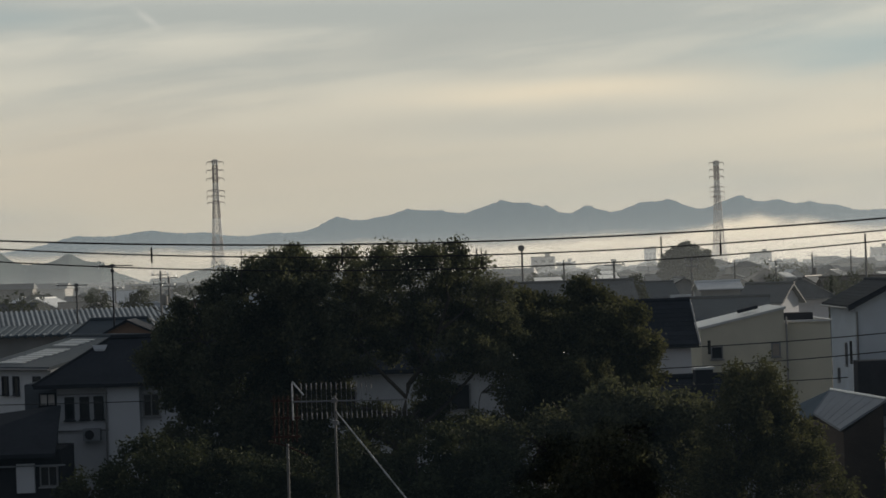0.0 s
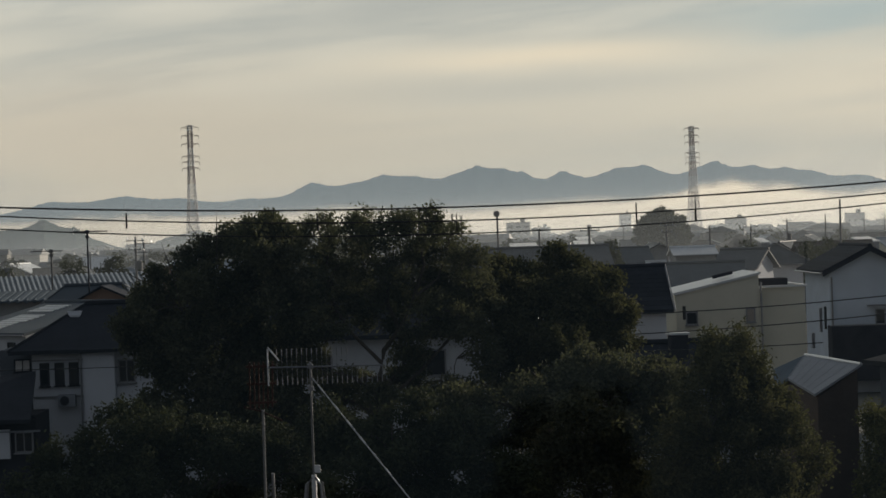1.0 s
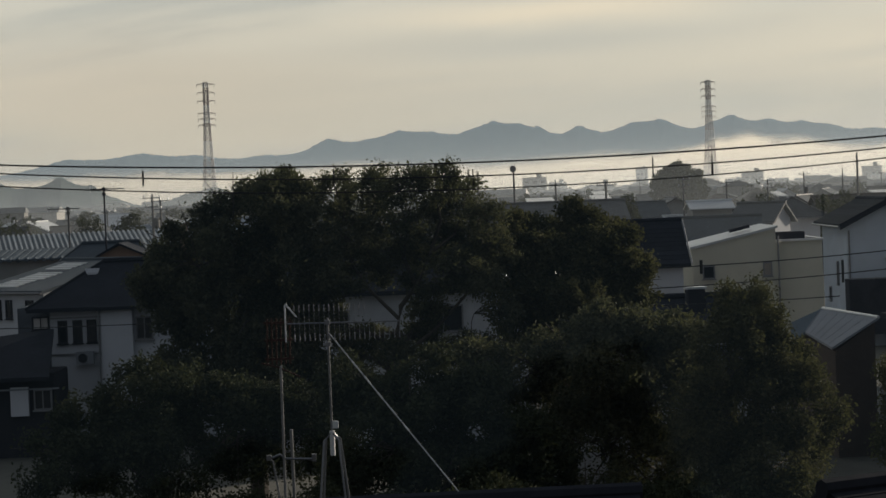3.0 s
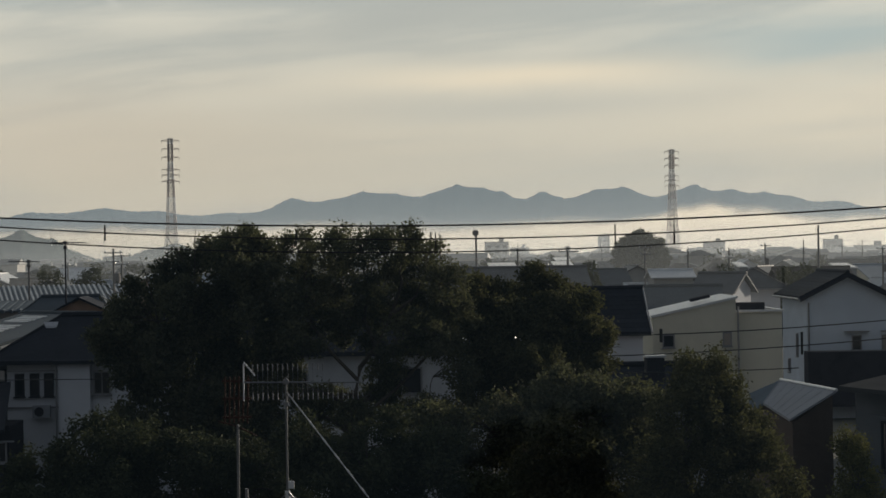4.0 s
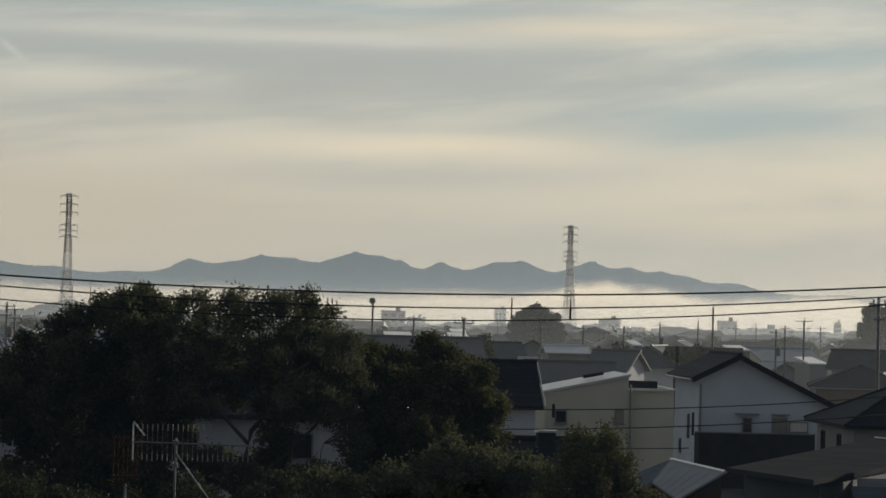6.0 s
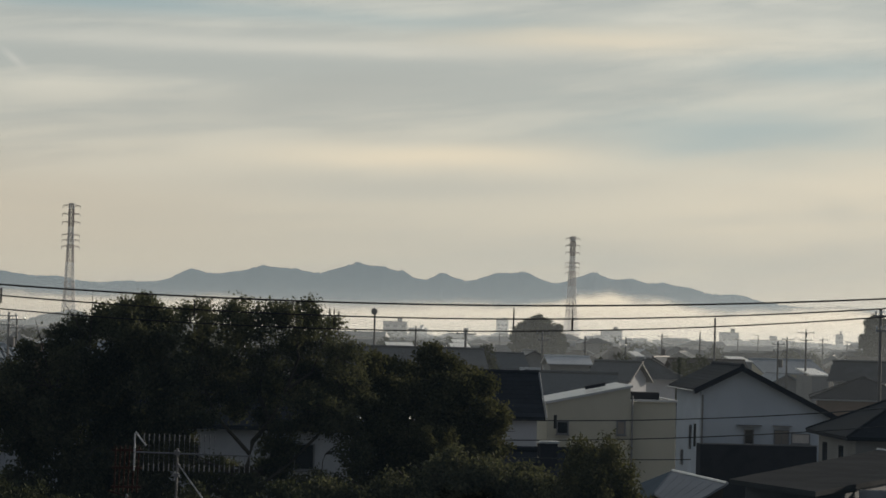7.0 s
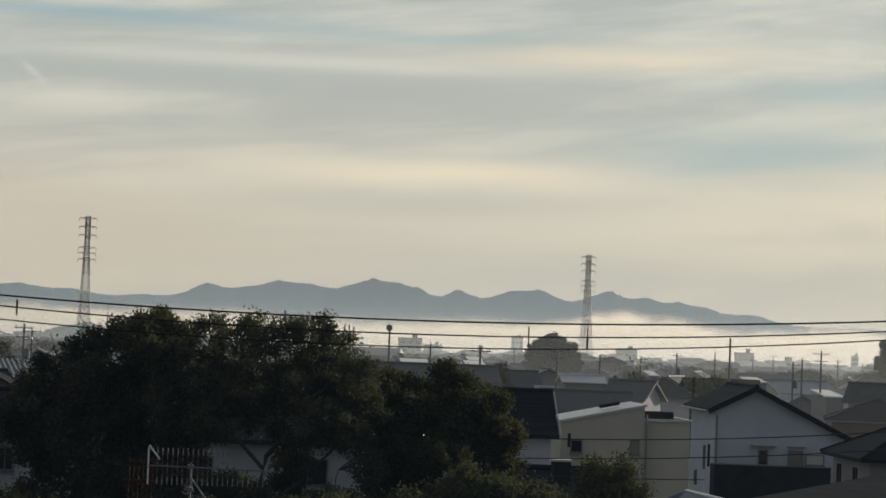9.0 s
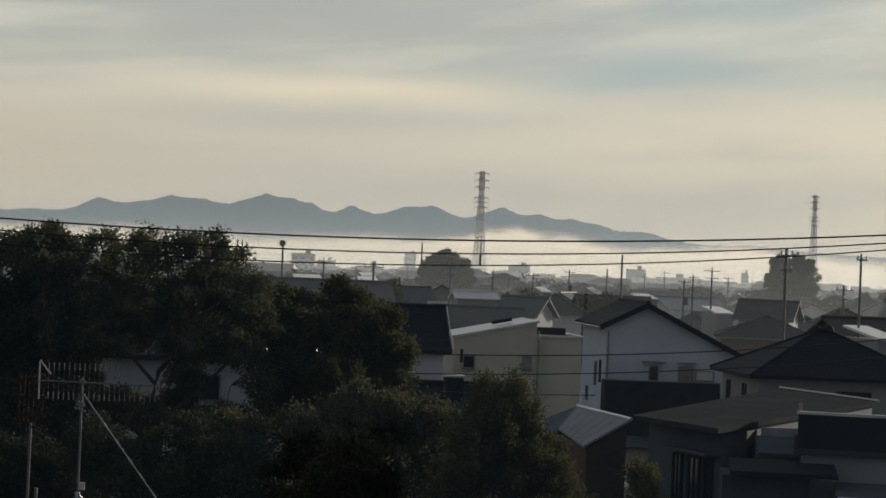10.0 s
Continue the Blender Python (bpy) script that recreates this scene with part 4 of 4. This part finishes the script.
# ---- lattice towers ----
def pylon(d, u, top_w, label, half=2.3):
    """A tall lattice tower: four legs, bracing panel by panel, cross-arms; red and white bands."""
    q = P(d, u, top_w)
    H = q.z
    ob = thing("lattice_tower", pose(q.x, q.y, 0, 0, 0, 20), label, "transmission tower", "lattice towers")
    width = lambda z: half * (1.15 - 0.75 * min(1, z / (H * 0.80))) + (0.7 * max(0, 1 - z / (H * 0.35)))
    n = 22
    zs = [H * (i / n) ** 0.92 for i in range(n + 1)]
    r = 0.11 * d / 1000
    for i, (z0, z1) in enumerate(zip(zs, zs[1:])):
        g = Geo()
        a, b = width(z0), width(z1)
        c0 = [(a, a, z0), (-a, a, z0), (-a, -a, z0), (a, -a, z0)]
        c1 = [(b, b, z1), (-b, b, z1), (-b, -b, z1), (b, -b, z1)]
        for k in range(4):
            k2 = (k + 1) % 4
            g.tube([c0[k], c1[k]], r * 1.7, 4).tube([c0[k], c1[k2]], r, 4).tube([c0[k2], c1[k]], r, 4).tube([c1[k], c1[k2]], r, 4)
        part("lattice_panel", g, M["tower_red"] if (i // 3) % 2 == 0 else M["tower_white"], ob)
    for f in (0.985, 0.925, 0.865, 0.775, 0.735, 0.69):
        z = H * f
        arm = part("cross_arm", Geo().tube([(-half * 1.75, 0, z), (0, 0, z + 0.5), (half * 1.75, 0, z)], [r * 0.6, r * 1.8, r * 0.6], 5).tube([(-half * 1.75, 0, z), (0, 0, z - 0.5), (half * 1.75, 0, z)], [r * 0.6, r * 1.4, r * 0.6], 5), M["tower_red"], ob)
        for s in (-1, 1):
            part("insulator", Geo().tube([(s * half * 1.7, 0, z), (s * half * 1.7, 0, z - 1.4)], 0.12 * d / 1000, 5), M["tower_white"], arm)
    return ob


pylon(1000, -98.5, 50.8, "tall red and white lattice tower")
pylon(1120, 121.4, 42.7, "tall red and white lattice tower in haze", 2.3)
pylon(1900, 272.3, 38.9, "tall red and white lattice tower in thick haze", 2.9)


# ---- trees ----
def leaf_cloud(name, lobes, count, size, mat, parent, seed, shell=0.55, flat=0.0):
    """Many single leaves set in clumps, denser towards the outside of each clump. lobes: centre, radii."""
    rng = np.random.default_rng(seed)
    vol = np.array([r[0] * r[1] * r[2] for _, r in lobes]) ** 0.55
    which = rng.choice(len(lobes), count, p=vol / vol.sum())
    cen = np.array([tuple(c) for c, _ in lobes])[which]
    rad = np.array([r for _, r in lobes])[which]
    # sprays inside each clump
    spray = rng.normal(size=(len(lobes) * 40, 3))
    spray /= np.linalg.norm(spray, axis=1)[:, None]
    spray *= (shell + (1 - shell) * rng.random((len(spray), 1)) ** 0.6) * rng.uniform(0.75, 1.08, (len(spray), 1))
    pick = which * 40 + rng.integers(0, 40, count)
    p = cen + rad * spray[pick] + rng.normal(size=(count, 3)) * np.maximum(0.09, rad.mean(axis=1)[:, None] * 0.115)
    d1 = rng.normal(size=(count, 3))
    d1 /= np.linalg.norm(d1, axis=1)[:, None]
    d2 = np.cross(d1, rng.normal(size=(count, 3)))
    d2 /= np.linalg.norm(d2, axis=1)[:, None]
    s = size * rng.uniform(0.6, 1.35, (count, 1))
    # each leaf: a pointed blade folded along its middle
    nrm = np.cross(d1, d2)
    tip, base = p + d1 * s, p - d1 * s * 0.8
    l, r = p + d2 * s * 0.45 + nrm * s * 0.15, p - d2 * s * 0.45 + nrm * s * 0.15
    v = np.stack([base, l, tip, r], 1).reshape(-1, 3)
    me = bpy.data.meshes.new(name)
    me.vertices.add(len(v))
    me.vertices.foreach_set("co", v.ravel().astype(np.float32))
    q = np.arange(count) * 4
    faces = np.stack([q, q + 1, q + 2, q, q + 2, q + 3], 1).reshape(-1)
    me.loops.add(len(faces))
    me.loops.foreach_set("vertex_index", faces.astype(np.int32))
    me.polygons.add(len(faces) // 3)
    me.polygons.foreach_set("loop_start", np.arange(0, len(faces), 3, dtype=np.int32))
    me.update()
    me.validate()
    me.materials.append(mat)
    ob = new(name, me)
    ob.parent = parent
    ob["kind"] = "stuff"
    return ob


def tree(name, d, u, crown, count, size, mat, label, seed, trunk_r=0.22, depth=1.0, fork=0.4, ragged=1.0, clumps=11, boughs=()):
    """A tree: tapered trunk, limbs that reach into each clump of the crown, and its leaves.
    crown: clumps as (bearing, height, half width, half height) in thousandths of d."""
    rng = random.Random(seed)
    x0 = d * u / 1000
    ob = thing(name, pose(x0, d, 0), label, "tree", "trees")
    lobes = []
    for cu, cw, rw, rh in crown:
        c = P(d, cu, cw) - Vector((x0, d, 0))
        c.y = rng.uniform(-0.8, 0.8) * depth
        r = (rw * d / 1000, rw * d / 1000 * rng.uniform(0.8, 1.1), rh * d / 1000)
        lobes.append((c, r))
        for _ in range(clumps):
            a = Vector((rng.gauss(0, 1), rng.gauss(0, 1), rng.gauss(0.2, 1))).normalized()
            k = rng.uniform(0.2, 0.42)
            lobes.append((c + Vector((a.x * r[0], a.y * r[1], a.z * r[2])) * rng.uniform(0.75, 1.12) * ragged, (r[0] * k, r[1] * k, r[2] * k)))
    low = min(c.z - r[2] for c, r in lobes)
    zf = max(0.8, low + 0.3) if fork is None else max(0.6, fork)
    lean = Vector((rng.uniform(-0.2, 0.2), 0, 0))
    top = Vector((0, 0, zf)) + lean
    part("trunk", Geo().tube([(0, 0, -0.1), (0, 0, 0.25), lean * 0.4 + Vector((0, 0, zf * 0.5)), top], [trunk_r * 1.6, trunk_r * 1.15, trunk_r, trunk_r * 0.85], 10), M["bark"], ob)
    # limbs branch off one another, the nearest first
    grown = [(top, trunk_r * 0.8)]
    for c, r in sorted(lobes[::clumps + 1], key=lambda q: (q[0] - top).length):
        reach = (c - top).length
        start, sr = min((g for g in grown if (g[0] - top).length < reach * 0.8 or g[0] is top), key=lambda g: (g[0] - c).length + max(0, g[0].z - c.z) * 2)
        pts, rr = [], []
        wig = rng.uniform(0, 6)
        for k in range(7):
            t = k / 6
            pts.append(start.lerp(c, t) + Vector((math.sin(t * 6 + wig) * 0.2, math.cos(t * 5 + wig) * 0.2, math.sin(t * math.pi) * 0.3 - 0.1 * math.sin(t * 7 + wig))) * min(1, t * 3) * min(1, (c - start).length / 2))
            rr.append(max(0.012, sr * 0.75 * (1 - 0.7 * t)))
        grown += [(pts[k], rr[k]) for k in (2, 3, 4, 5)]
        limb = part("limb", Geo().tube(pts, rr, 7), M["bark"], ob)
        tw = Geo()
        for _ in range(9):
            k = rng.randint(3, 6)
            e = c + Vector((rng.gauss(0, 0.5) * r[0], rng.gauss(0, 0.5) * r[1], rng.gauss(0.15, 0.5) * r[2]))
            tw.tube([pts[k], pts[k].lerp(e, 0.5) + Vector((0, 0, 0.12)), e], [rr[k] * 0.6 + 0.008, 0.018, 0.006], 5)
        part("twig", tw, M["bark"], limb)["kind"] = "stuff"
    for r0, r1, way in boughs:
        pts = [P(d, a, b) - Vector((x0, d, 0)) + Vector((0, rng.uniform(-0.5, 0.2), 0)) for a, b in way]
        part("limb", Geo().tube(pts, [r0 + (r1 - r0) * k / (len(pts) - 1) for k in range(len(pts))], 8), M["bark"], ob)
    leaf_cloud("crown", lobes, count, size, mat, ob, seed)
    return ob


tree("broadleaf_tree", 60, -82, [(-104, -28, 22, 19), (-82, -12, 20, 17), (-66, -5, 17, 13), (-60, -26, 20, 20), (-96, -50, 26, 19), (-116, -42, 15, 17), (-74, -54, 20, 19), (-86, -80, 24, 22), (-108, -78, 22, 18), (-60, -82, 18, 20), (-56, -54, 10, 10), (-122, -26, 7, 7)],
     170000, 0.06, M["leaf_lit"], "dense dark evergreen tree with a rounded ragged crown", 11, 0.24, 1.8, 4.6)
tree("broadleaf_tree", 61, -16, [(-43, 0, 10, 8), (-28, 0, 11, 9), (-13, 2, 10, 8), (1, 3, 9, 7), (12, -4, 9, 8), (20, -14, 8, 8), (-40, -16, 10, 8), (-26, -15, 10, 8), (-13, -18, 8, 7), (0, -8, 7, 5), (2, -21, 8, 6), (13, -20, 9, 7), (24, -27, 8, 7), (-38, -31, 9, 6), (-23, -29, 9, 6), (-7, -31, 9, 6), (7, -34, 9, 6), (18, -40, 8, 5), (-50, -44, 7, 7), (-53, -58, 7, 8), (-3, -45, 5, 4), (-9, -53, 5, 4), (-46, -50, 4, 3), (-38, -40, 6, 3), (-26, -38, 6, 2.5), (-12, -40, 5, 3), (6, -44, 7, 3), (-3, -54, 5, 4), (-42, -62, 9, 4), (-27, -65, 9, 4), (-8, -64, 8, 4.5), (26, -54, 6, 8), (13, -69, 10, 5), (-2, -75, 7, 6), (-38, -76, 11, 9), (-20, -70, 8, 4), (15, -82, 13, 9), (-25, -93, 10, 6), (0, -93, 13, 8)],
     95000, 0.05, M["leaf_lit"], "open-crowned tree with dark limbs showing between leaf clumps", 18, 0.27, 1.8, 5.2, ragged=1.12, clumps=16,
     boughs=((0.09, 0.03, ((-16, -76), (-19, -62), (-17, -51), (-9, -41), (-3, -28), (2, -14), (0, 0))), (0.055, 0.02, ((-18, -56), (-30, -43), (-38, -31), (-41, -14), (-38, 0))), (0.055, 0.02, ((-16, -72), (-2, -61), (11, -48), (20, -36), (22, -20))), (0.07, 0.02, ((-10, -42), (-15, -30), (-13, -16), (-16, -2))), (0.05, 0.02, ((-3, -28), (8, -20), (13, -6)))))
tree("broadleaf_tree", 63, 55, [(38, -28, 18, 14), (62, -26, 20, 13), (50, -42, 26, 16), (76, -34, 14, 14), (84, -46, 11, 12), (40, -47, 13, 11), (66, -54, 22, 13), (37, -66, 12, 9)], 120000, 0.058, M["leaf_olive"], "olive-green rounded tree beside the larger one", 12, 0.18, 1.8, 4.6)
tree("rounded_tree", 47, 138, [(135, -64, 16, 15), (125, -82, 18, 18), (146, -82, 18, 18), (154, -102, 20, 20), (122, -108, 22, 24), (140, -125, 26, 24)], 90000, 0.045, M["leaf_olive"], "dense rounded tree with sunlit yellowish leaf edges", 13, 0.13, 1.0, 1.6)
tree("broadleaf_tree", 50, 85, [(78, -76, 22, 16), (100, -74, 14, 14), (60, -88, 22, 20), (95, -98, 24, 24), (40, -82, 18, 16), (62, -118, 28, 22), (100, -128, 22, 22), (20, -82, 16, 14), (84, -64, 13, 8), (66, -62, 12, 8), (103, -67, 8, 7)], 80000, 0.055, M["leaf_lit"], "dark bushy tree in deep shade", 14, 0.15, 1.2, 1.5)
tree("broadleaf_tree", 48, -15, [(-44, -92, 16, 16), (-10, -96, 24, 20), (15, -102, 24, 22), (-30, -112, 24, 22), (5, -130, 30, 22), (35, -120, 24, 22)], 80000, 0.055, M["leaf"], "dark bushy tree in deep shade", 15, 0.14, 1.2, 1.2)
tree("broadleaf_tree", 52, -120, [(-130, -92, 24, 18), (-150, -98, 20, 18), (-105, -95, 24, 22), (-85, -105, 22, 22), (-165, -112, 20, 16), (-125, -118, 30, 22), (-60, -108, 22, 22)], 80000, 0.055, M["leaf"], "spreading bushy tree with dull green leaves", 16, 0.15, 1.2, 1.2)
tree("tall_shrub", 58, 198, [(199, -91, 6, 8), (200, -104, 9, 12), (202, -119, 11, 14)], 16000, 0.045, M["leaf_hedge"], "narrow yellow-green clipped shrub against a wall", 17, 0.05, 0.2, 0.8)
tree("low_shrubbery", 45, 40, [(-100, -146, 24, 14), (-60, -146, 26, 15), (-15, -147, 26, 15), (30, -146, 28, 15), (75, -145, 26, 15), (118, -146, 26, 15), (150, -149, 20, 13)], 60000, 0.05, M["leaf"], "low dark shrubs filling the garden under the trees", 19, 0.08, 1.0, 0.8)
for d, u, cr, s in ((380, 107, [(107, 1, 8, 6), (101, -2, 5.5, 5), (113, -2, 5.5, 5), (104, 3, 4, 3), (110.5, 3, 4, 3.2), (107, -8, 9, 6), (97.5, -6, 3, 3.5), (117, -6, 3, 3.5)], 21),
                    (352, 263.5, [(263, 3, 9, 8), (256, 0, 6, 6.5), (271, 0, 6, 6.5), (259, 7, 4.5, 4), (268, 7, 4.5, 4), (263, -9, 12, 7)], 22)):
    tree("great_tree", d, u, cr, 34000, 0.26, M["leaf"], "great solitary dome-shaped tree above the roofs", s, 0.5, 3.0, 4.0)


# ---- the town beyond ----
rt = random.Random(5)
TAKEN = [(25, 129, 9), (15, 115, 8), (8, 108, 8), (29, 101, 9), (-9, 96, 12), (-32, 194, 17), (-31, 152, 14), (-23, 114, 10), (-17, 128, 6), (7, 166, 10), (19, 153, 7), (26, 178, 6), (26, 220, 8), (51, 200, 7), (40, 160, 6), (42, 140, 6), (12, 260, 2), (17.5, 240, 2), (59, 300, 2), (53, 230, 2), (45, 300, 2)]
# pale sheet roofs are mixed in to imitate sun glints, more often far off
ROOFS, WALLS = ("tile_dark", "tile_grey", "tile_grey", "tile_blue", "tile_brown", "tin", "tile_dark", "tile_grey", "tin_pale"), ("plaster_grey", "render_dark", "plaster_beige", "plaster_grey", "siding_brown", "render_dark", "plaster_white")
NAMES = {"tile_dark": "dark tiled", "tile_grey": "grey tiled", "tile_blue": "dull blue tiled", "tile_brown": "brown tiled", "tin": "grey sheet-metal", "tin_pale": "glint-pale sheet-metal"}
y = 140.0
while y < 520:
    step = 11.5 + y * 0.012
    x = -0.27 * y
    while x < 0.37 * y:
        px, py = x + rt.uniform(-2, 2), y + rt.uniform(-3, 3)
        x += step + rt.uniform(0, 5)
        if any((px - a) ** 2 + (py - b) ** 2 < (r + 4.5) ** 2 for a, b, r in TAKEN) or rt.random() < 0.12 or (y < 160 and px / py < 0.2) or (0.09 < px / py < 0.175 and py < 192) or (px / py < -0.1 and py < 206) or (0.0 < px / py < 0.09 and py < 178):
            continue
        two = rt.random() < 0.5
        ev = rt.uniform(4.7, 5.5) if two else rt.uniform(2.8, 3.6)
        wl, rf = rt.choice(WALLS), rt.choice(ROOFS[:2] if y < 200 else ROOFS if y < 260 or rt.random() < 0.88 else ("tin_pale",))
        L, S = (rt.uniform(7, 10.5), rt.uniform(5.5, 7.5)) if y > 230 else (rt.uniform(5.5, 7.5), rt.uniform(4.5, 5.8))
        tn = rt.choice((0, 90, 0, 90, 12, 75)) + rt.uniform(-8, 8)
        wins = []
        if y < 420:
            for side, half in ((0, L), (3, S), (1, S)):
                for al in (-0.25, 0.22):
                    wins.append((side, al * half, ev - 1.3, rt.choice((0.9, 1.5)), 1.0, 1, "glass"))
            wins = rt.sample(wins, 3)
        house("house", px, py, tn, L, S, ev, ev + S * rt.uniform(0.2, 0.3), wl, rf, "%s house with a %s %s roof" % ("two-storey" if two else "low", NAMES[rf], "hipped" if rt.random() < 0.01 else "pitched"), kind="gable" if rt.random() < 0.65 else "hip", over=0.5, windows=wins, gutter=y < 300, group="houses of the town")
    y += step + 3

# houses far off, too many to count
gw, gr, gl = Geo(), Geo(), []
for _ in range(1500):
    yy = 520 + 1100 * rt.random() ** 1.1
    xx = rt.uniform(-0.28, 0.38) * yy
    L, S, ev = rt.uniform(3.2, 5.5), rt.uniform(2.4, 3.6), rt.choice((3.0, 4.6, 5.2, 5.6))
    if rt.random() < 0.05:
        L, S, ev = rt.uniform(5, 8), rt.uniform(3, 4), rt.uniform(6, 8)
    a = rt.choice((0, 1.57)) + rt.uniform(-0.2, 0.2)
    R = lambda p: (xx + p[0] * math.cos(a) - p[1] * math.sin(a), yy + p[0] * math.sin(a) + p[1] * math.cos(a), p[2])
    gw.solid([R((-L, -S, 0)), R((L, -S, 0)), R((L, S, 0)), R((-L, S, 0))], [R((-L, -S, ev)), R((L, -S, ev)), R((L, S, ev)), R((-L, S, ev))])
    rd = ev + S * 0.4
    gr.solid([R((-L - 0.4, -S - 0.5, ev)), R((L + 0.4, -S - 0.5, ev)), R((L + 0.4, S + 0.5, ev)), R((-L - 0.4, S + 0.5, ev))], [R((-L, -0.2, rd)), R((L, -0.2, rd)), R((L, 0.2, rd)), R((-L, 0.2, rd))])
tw = tagged(new("distant_town", gw.mesh("distant_town", M["town_wall"])), "crowded pale houses of the distant town", "town", kind="stuff")
ro = part("distant_roofs", gr, M["town_roof"], tw)
ro["kind"] = "stuff"


def block(d, u0, u1, top_w, label):
    """A far apartment or office block with its rows of windows."""
    a, b = P(d, u0, top_w), P(d, u1, top_w)
    w, h = b.x - a.x, a.z
    ob = thing("apartment_block", pose((a.x + b.x) / 2, d, 0), label, "apartment building", "far buildings")
    part("wall", Geo().box((0, 0, h / 2), (w, w * 0.6, h)), M["plaster_grey"], ob)
    part("roof", Geo().box((0, 0, h + 0.2), (w * 1.02, w * 0.62, 0.4)).box((w * 0.2, 0, h + 1.4), (w * 0.2, w * 0.2, 2.4)), M["slate_roof"], ob)
    n = max(3, int(w / 6))
    for i in range(n):
        for j in range(max(2, int(h / 3.2))):
            part("window", Geo().box(((i + 0.5) / n * w - w / 2, -w * 0.3 - 0.02, 1.8 + j * 3.2), (w / n * 0.55, 0.1, 1.6)), M["glass"], ob)


for d, u0, u1, w, lb in ((1450, 38.7, 49, 3.0, "broad grey apartment block in mist"), (1700, 50, 58, 0.5, "low grey block in mist"), (1800, 88.5, 93.5, 5.0, "slim grey tower block in mist"), (1500, 135, 144, 1.6, "grey block in mist"), (1300, 188, 196, 2.0, "grey block in mist"), (1600, 240, 243, 2.5, "slim grey block in mist"), (1200, 202, 216, -1.0, "long grey block standing in mist"),
                         (900, -194, -186, -7, "long dark works building"), (800, -152, -138, -12.5, "long grey works building"), (1000, 68, 78, -1.5, "grey block in mist")):
    block(d, u0, u1, w, lb)

# trees among the houses
for i, (y0, y1, n, cnt) in enumerate(((150, 320, 20, 2600), (320, 560, 50, 1500))):
    for k in range(n):
        yy = rt.uniform(y0, y1)
        uu = rt.uniform(-240, 330)
        xx = yy * uu / 1000
        if any((xx - a) ** 2 + (yy - b) ** 2 < (r + 3) ** 2 for a, b, r in TAKEN) or (240 < uu < 285 and yy < 340) or (90 < uu < 124 and yy < 390):
            continue
        hh = rt.uniform(-12, -5) * 200 / yy
        rw = rt.uniform(1.2, 2.4) / yy * 1000
        tree("garden_tree", yy, uu, [(uu, hh - rw * 1.2, rw, rw), (uu + rw * 0.5, hh - rw * 2.0, rw, rw)], cnt, 0.13 + 0.0002 * yy, M["leaf"], "dark garden tree between the houses", 100 + i * 90 + k, 0.12, 1.0, 1.5)
rng = np.random.default_rng(3)
lob = []
for k in range(420):
    yy = 520 + 1100 * rt.random()
    xx = rt.uniform(-0.27, 0.37) * yy
    r = rt.uniform(2.0, 4.5)
    lob.append((Vector((xx, yy, rt.uniform(2, 5))), (r * 1.3, r, r)))
woods = tagged(new("distant_trees"), "dark scattered trees of the distant town", "trees", kind="stuff")
leaf_cloud("foliage", lob, 42000, 0.55, M["leaf"], woods, 9)
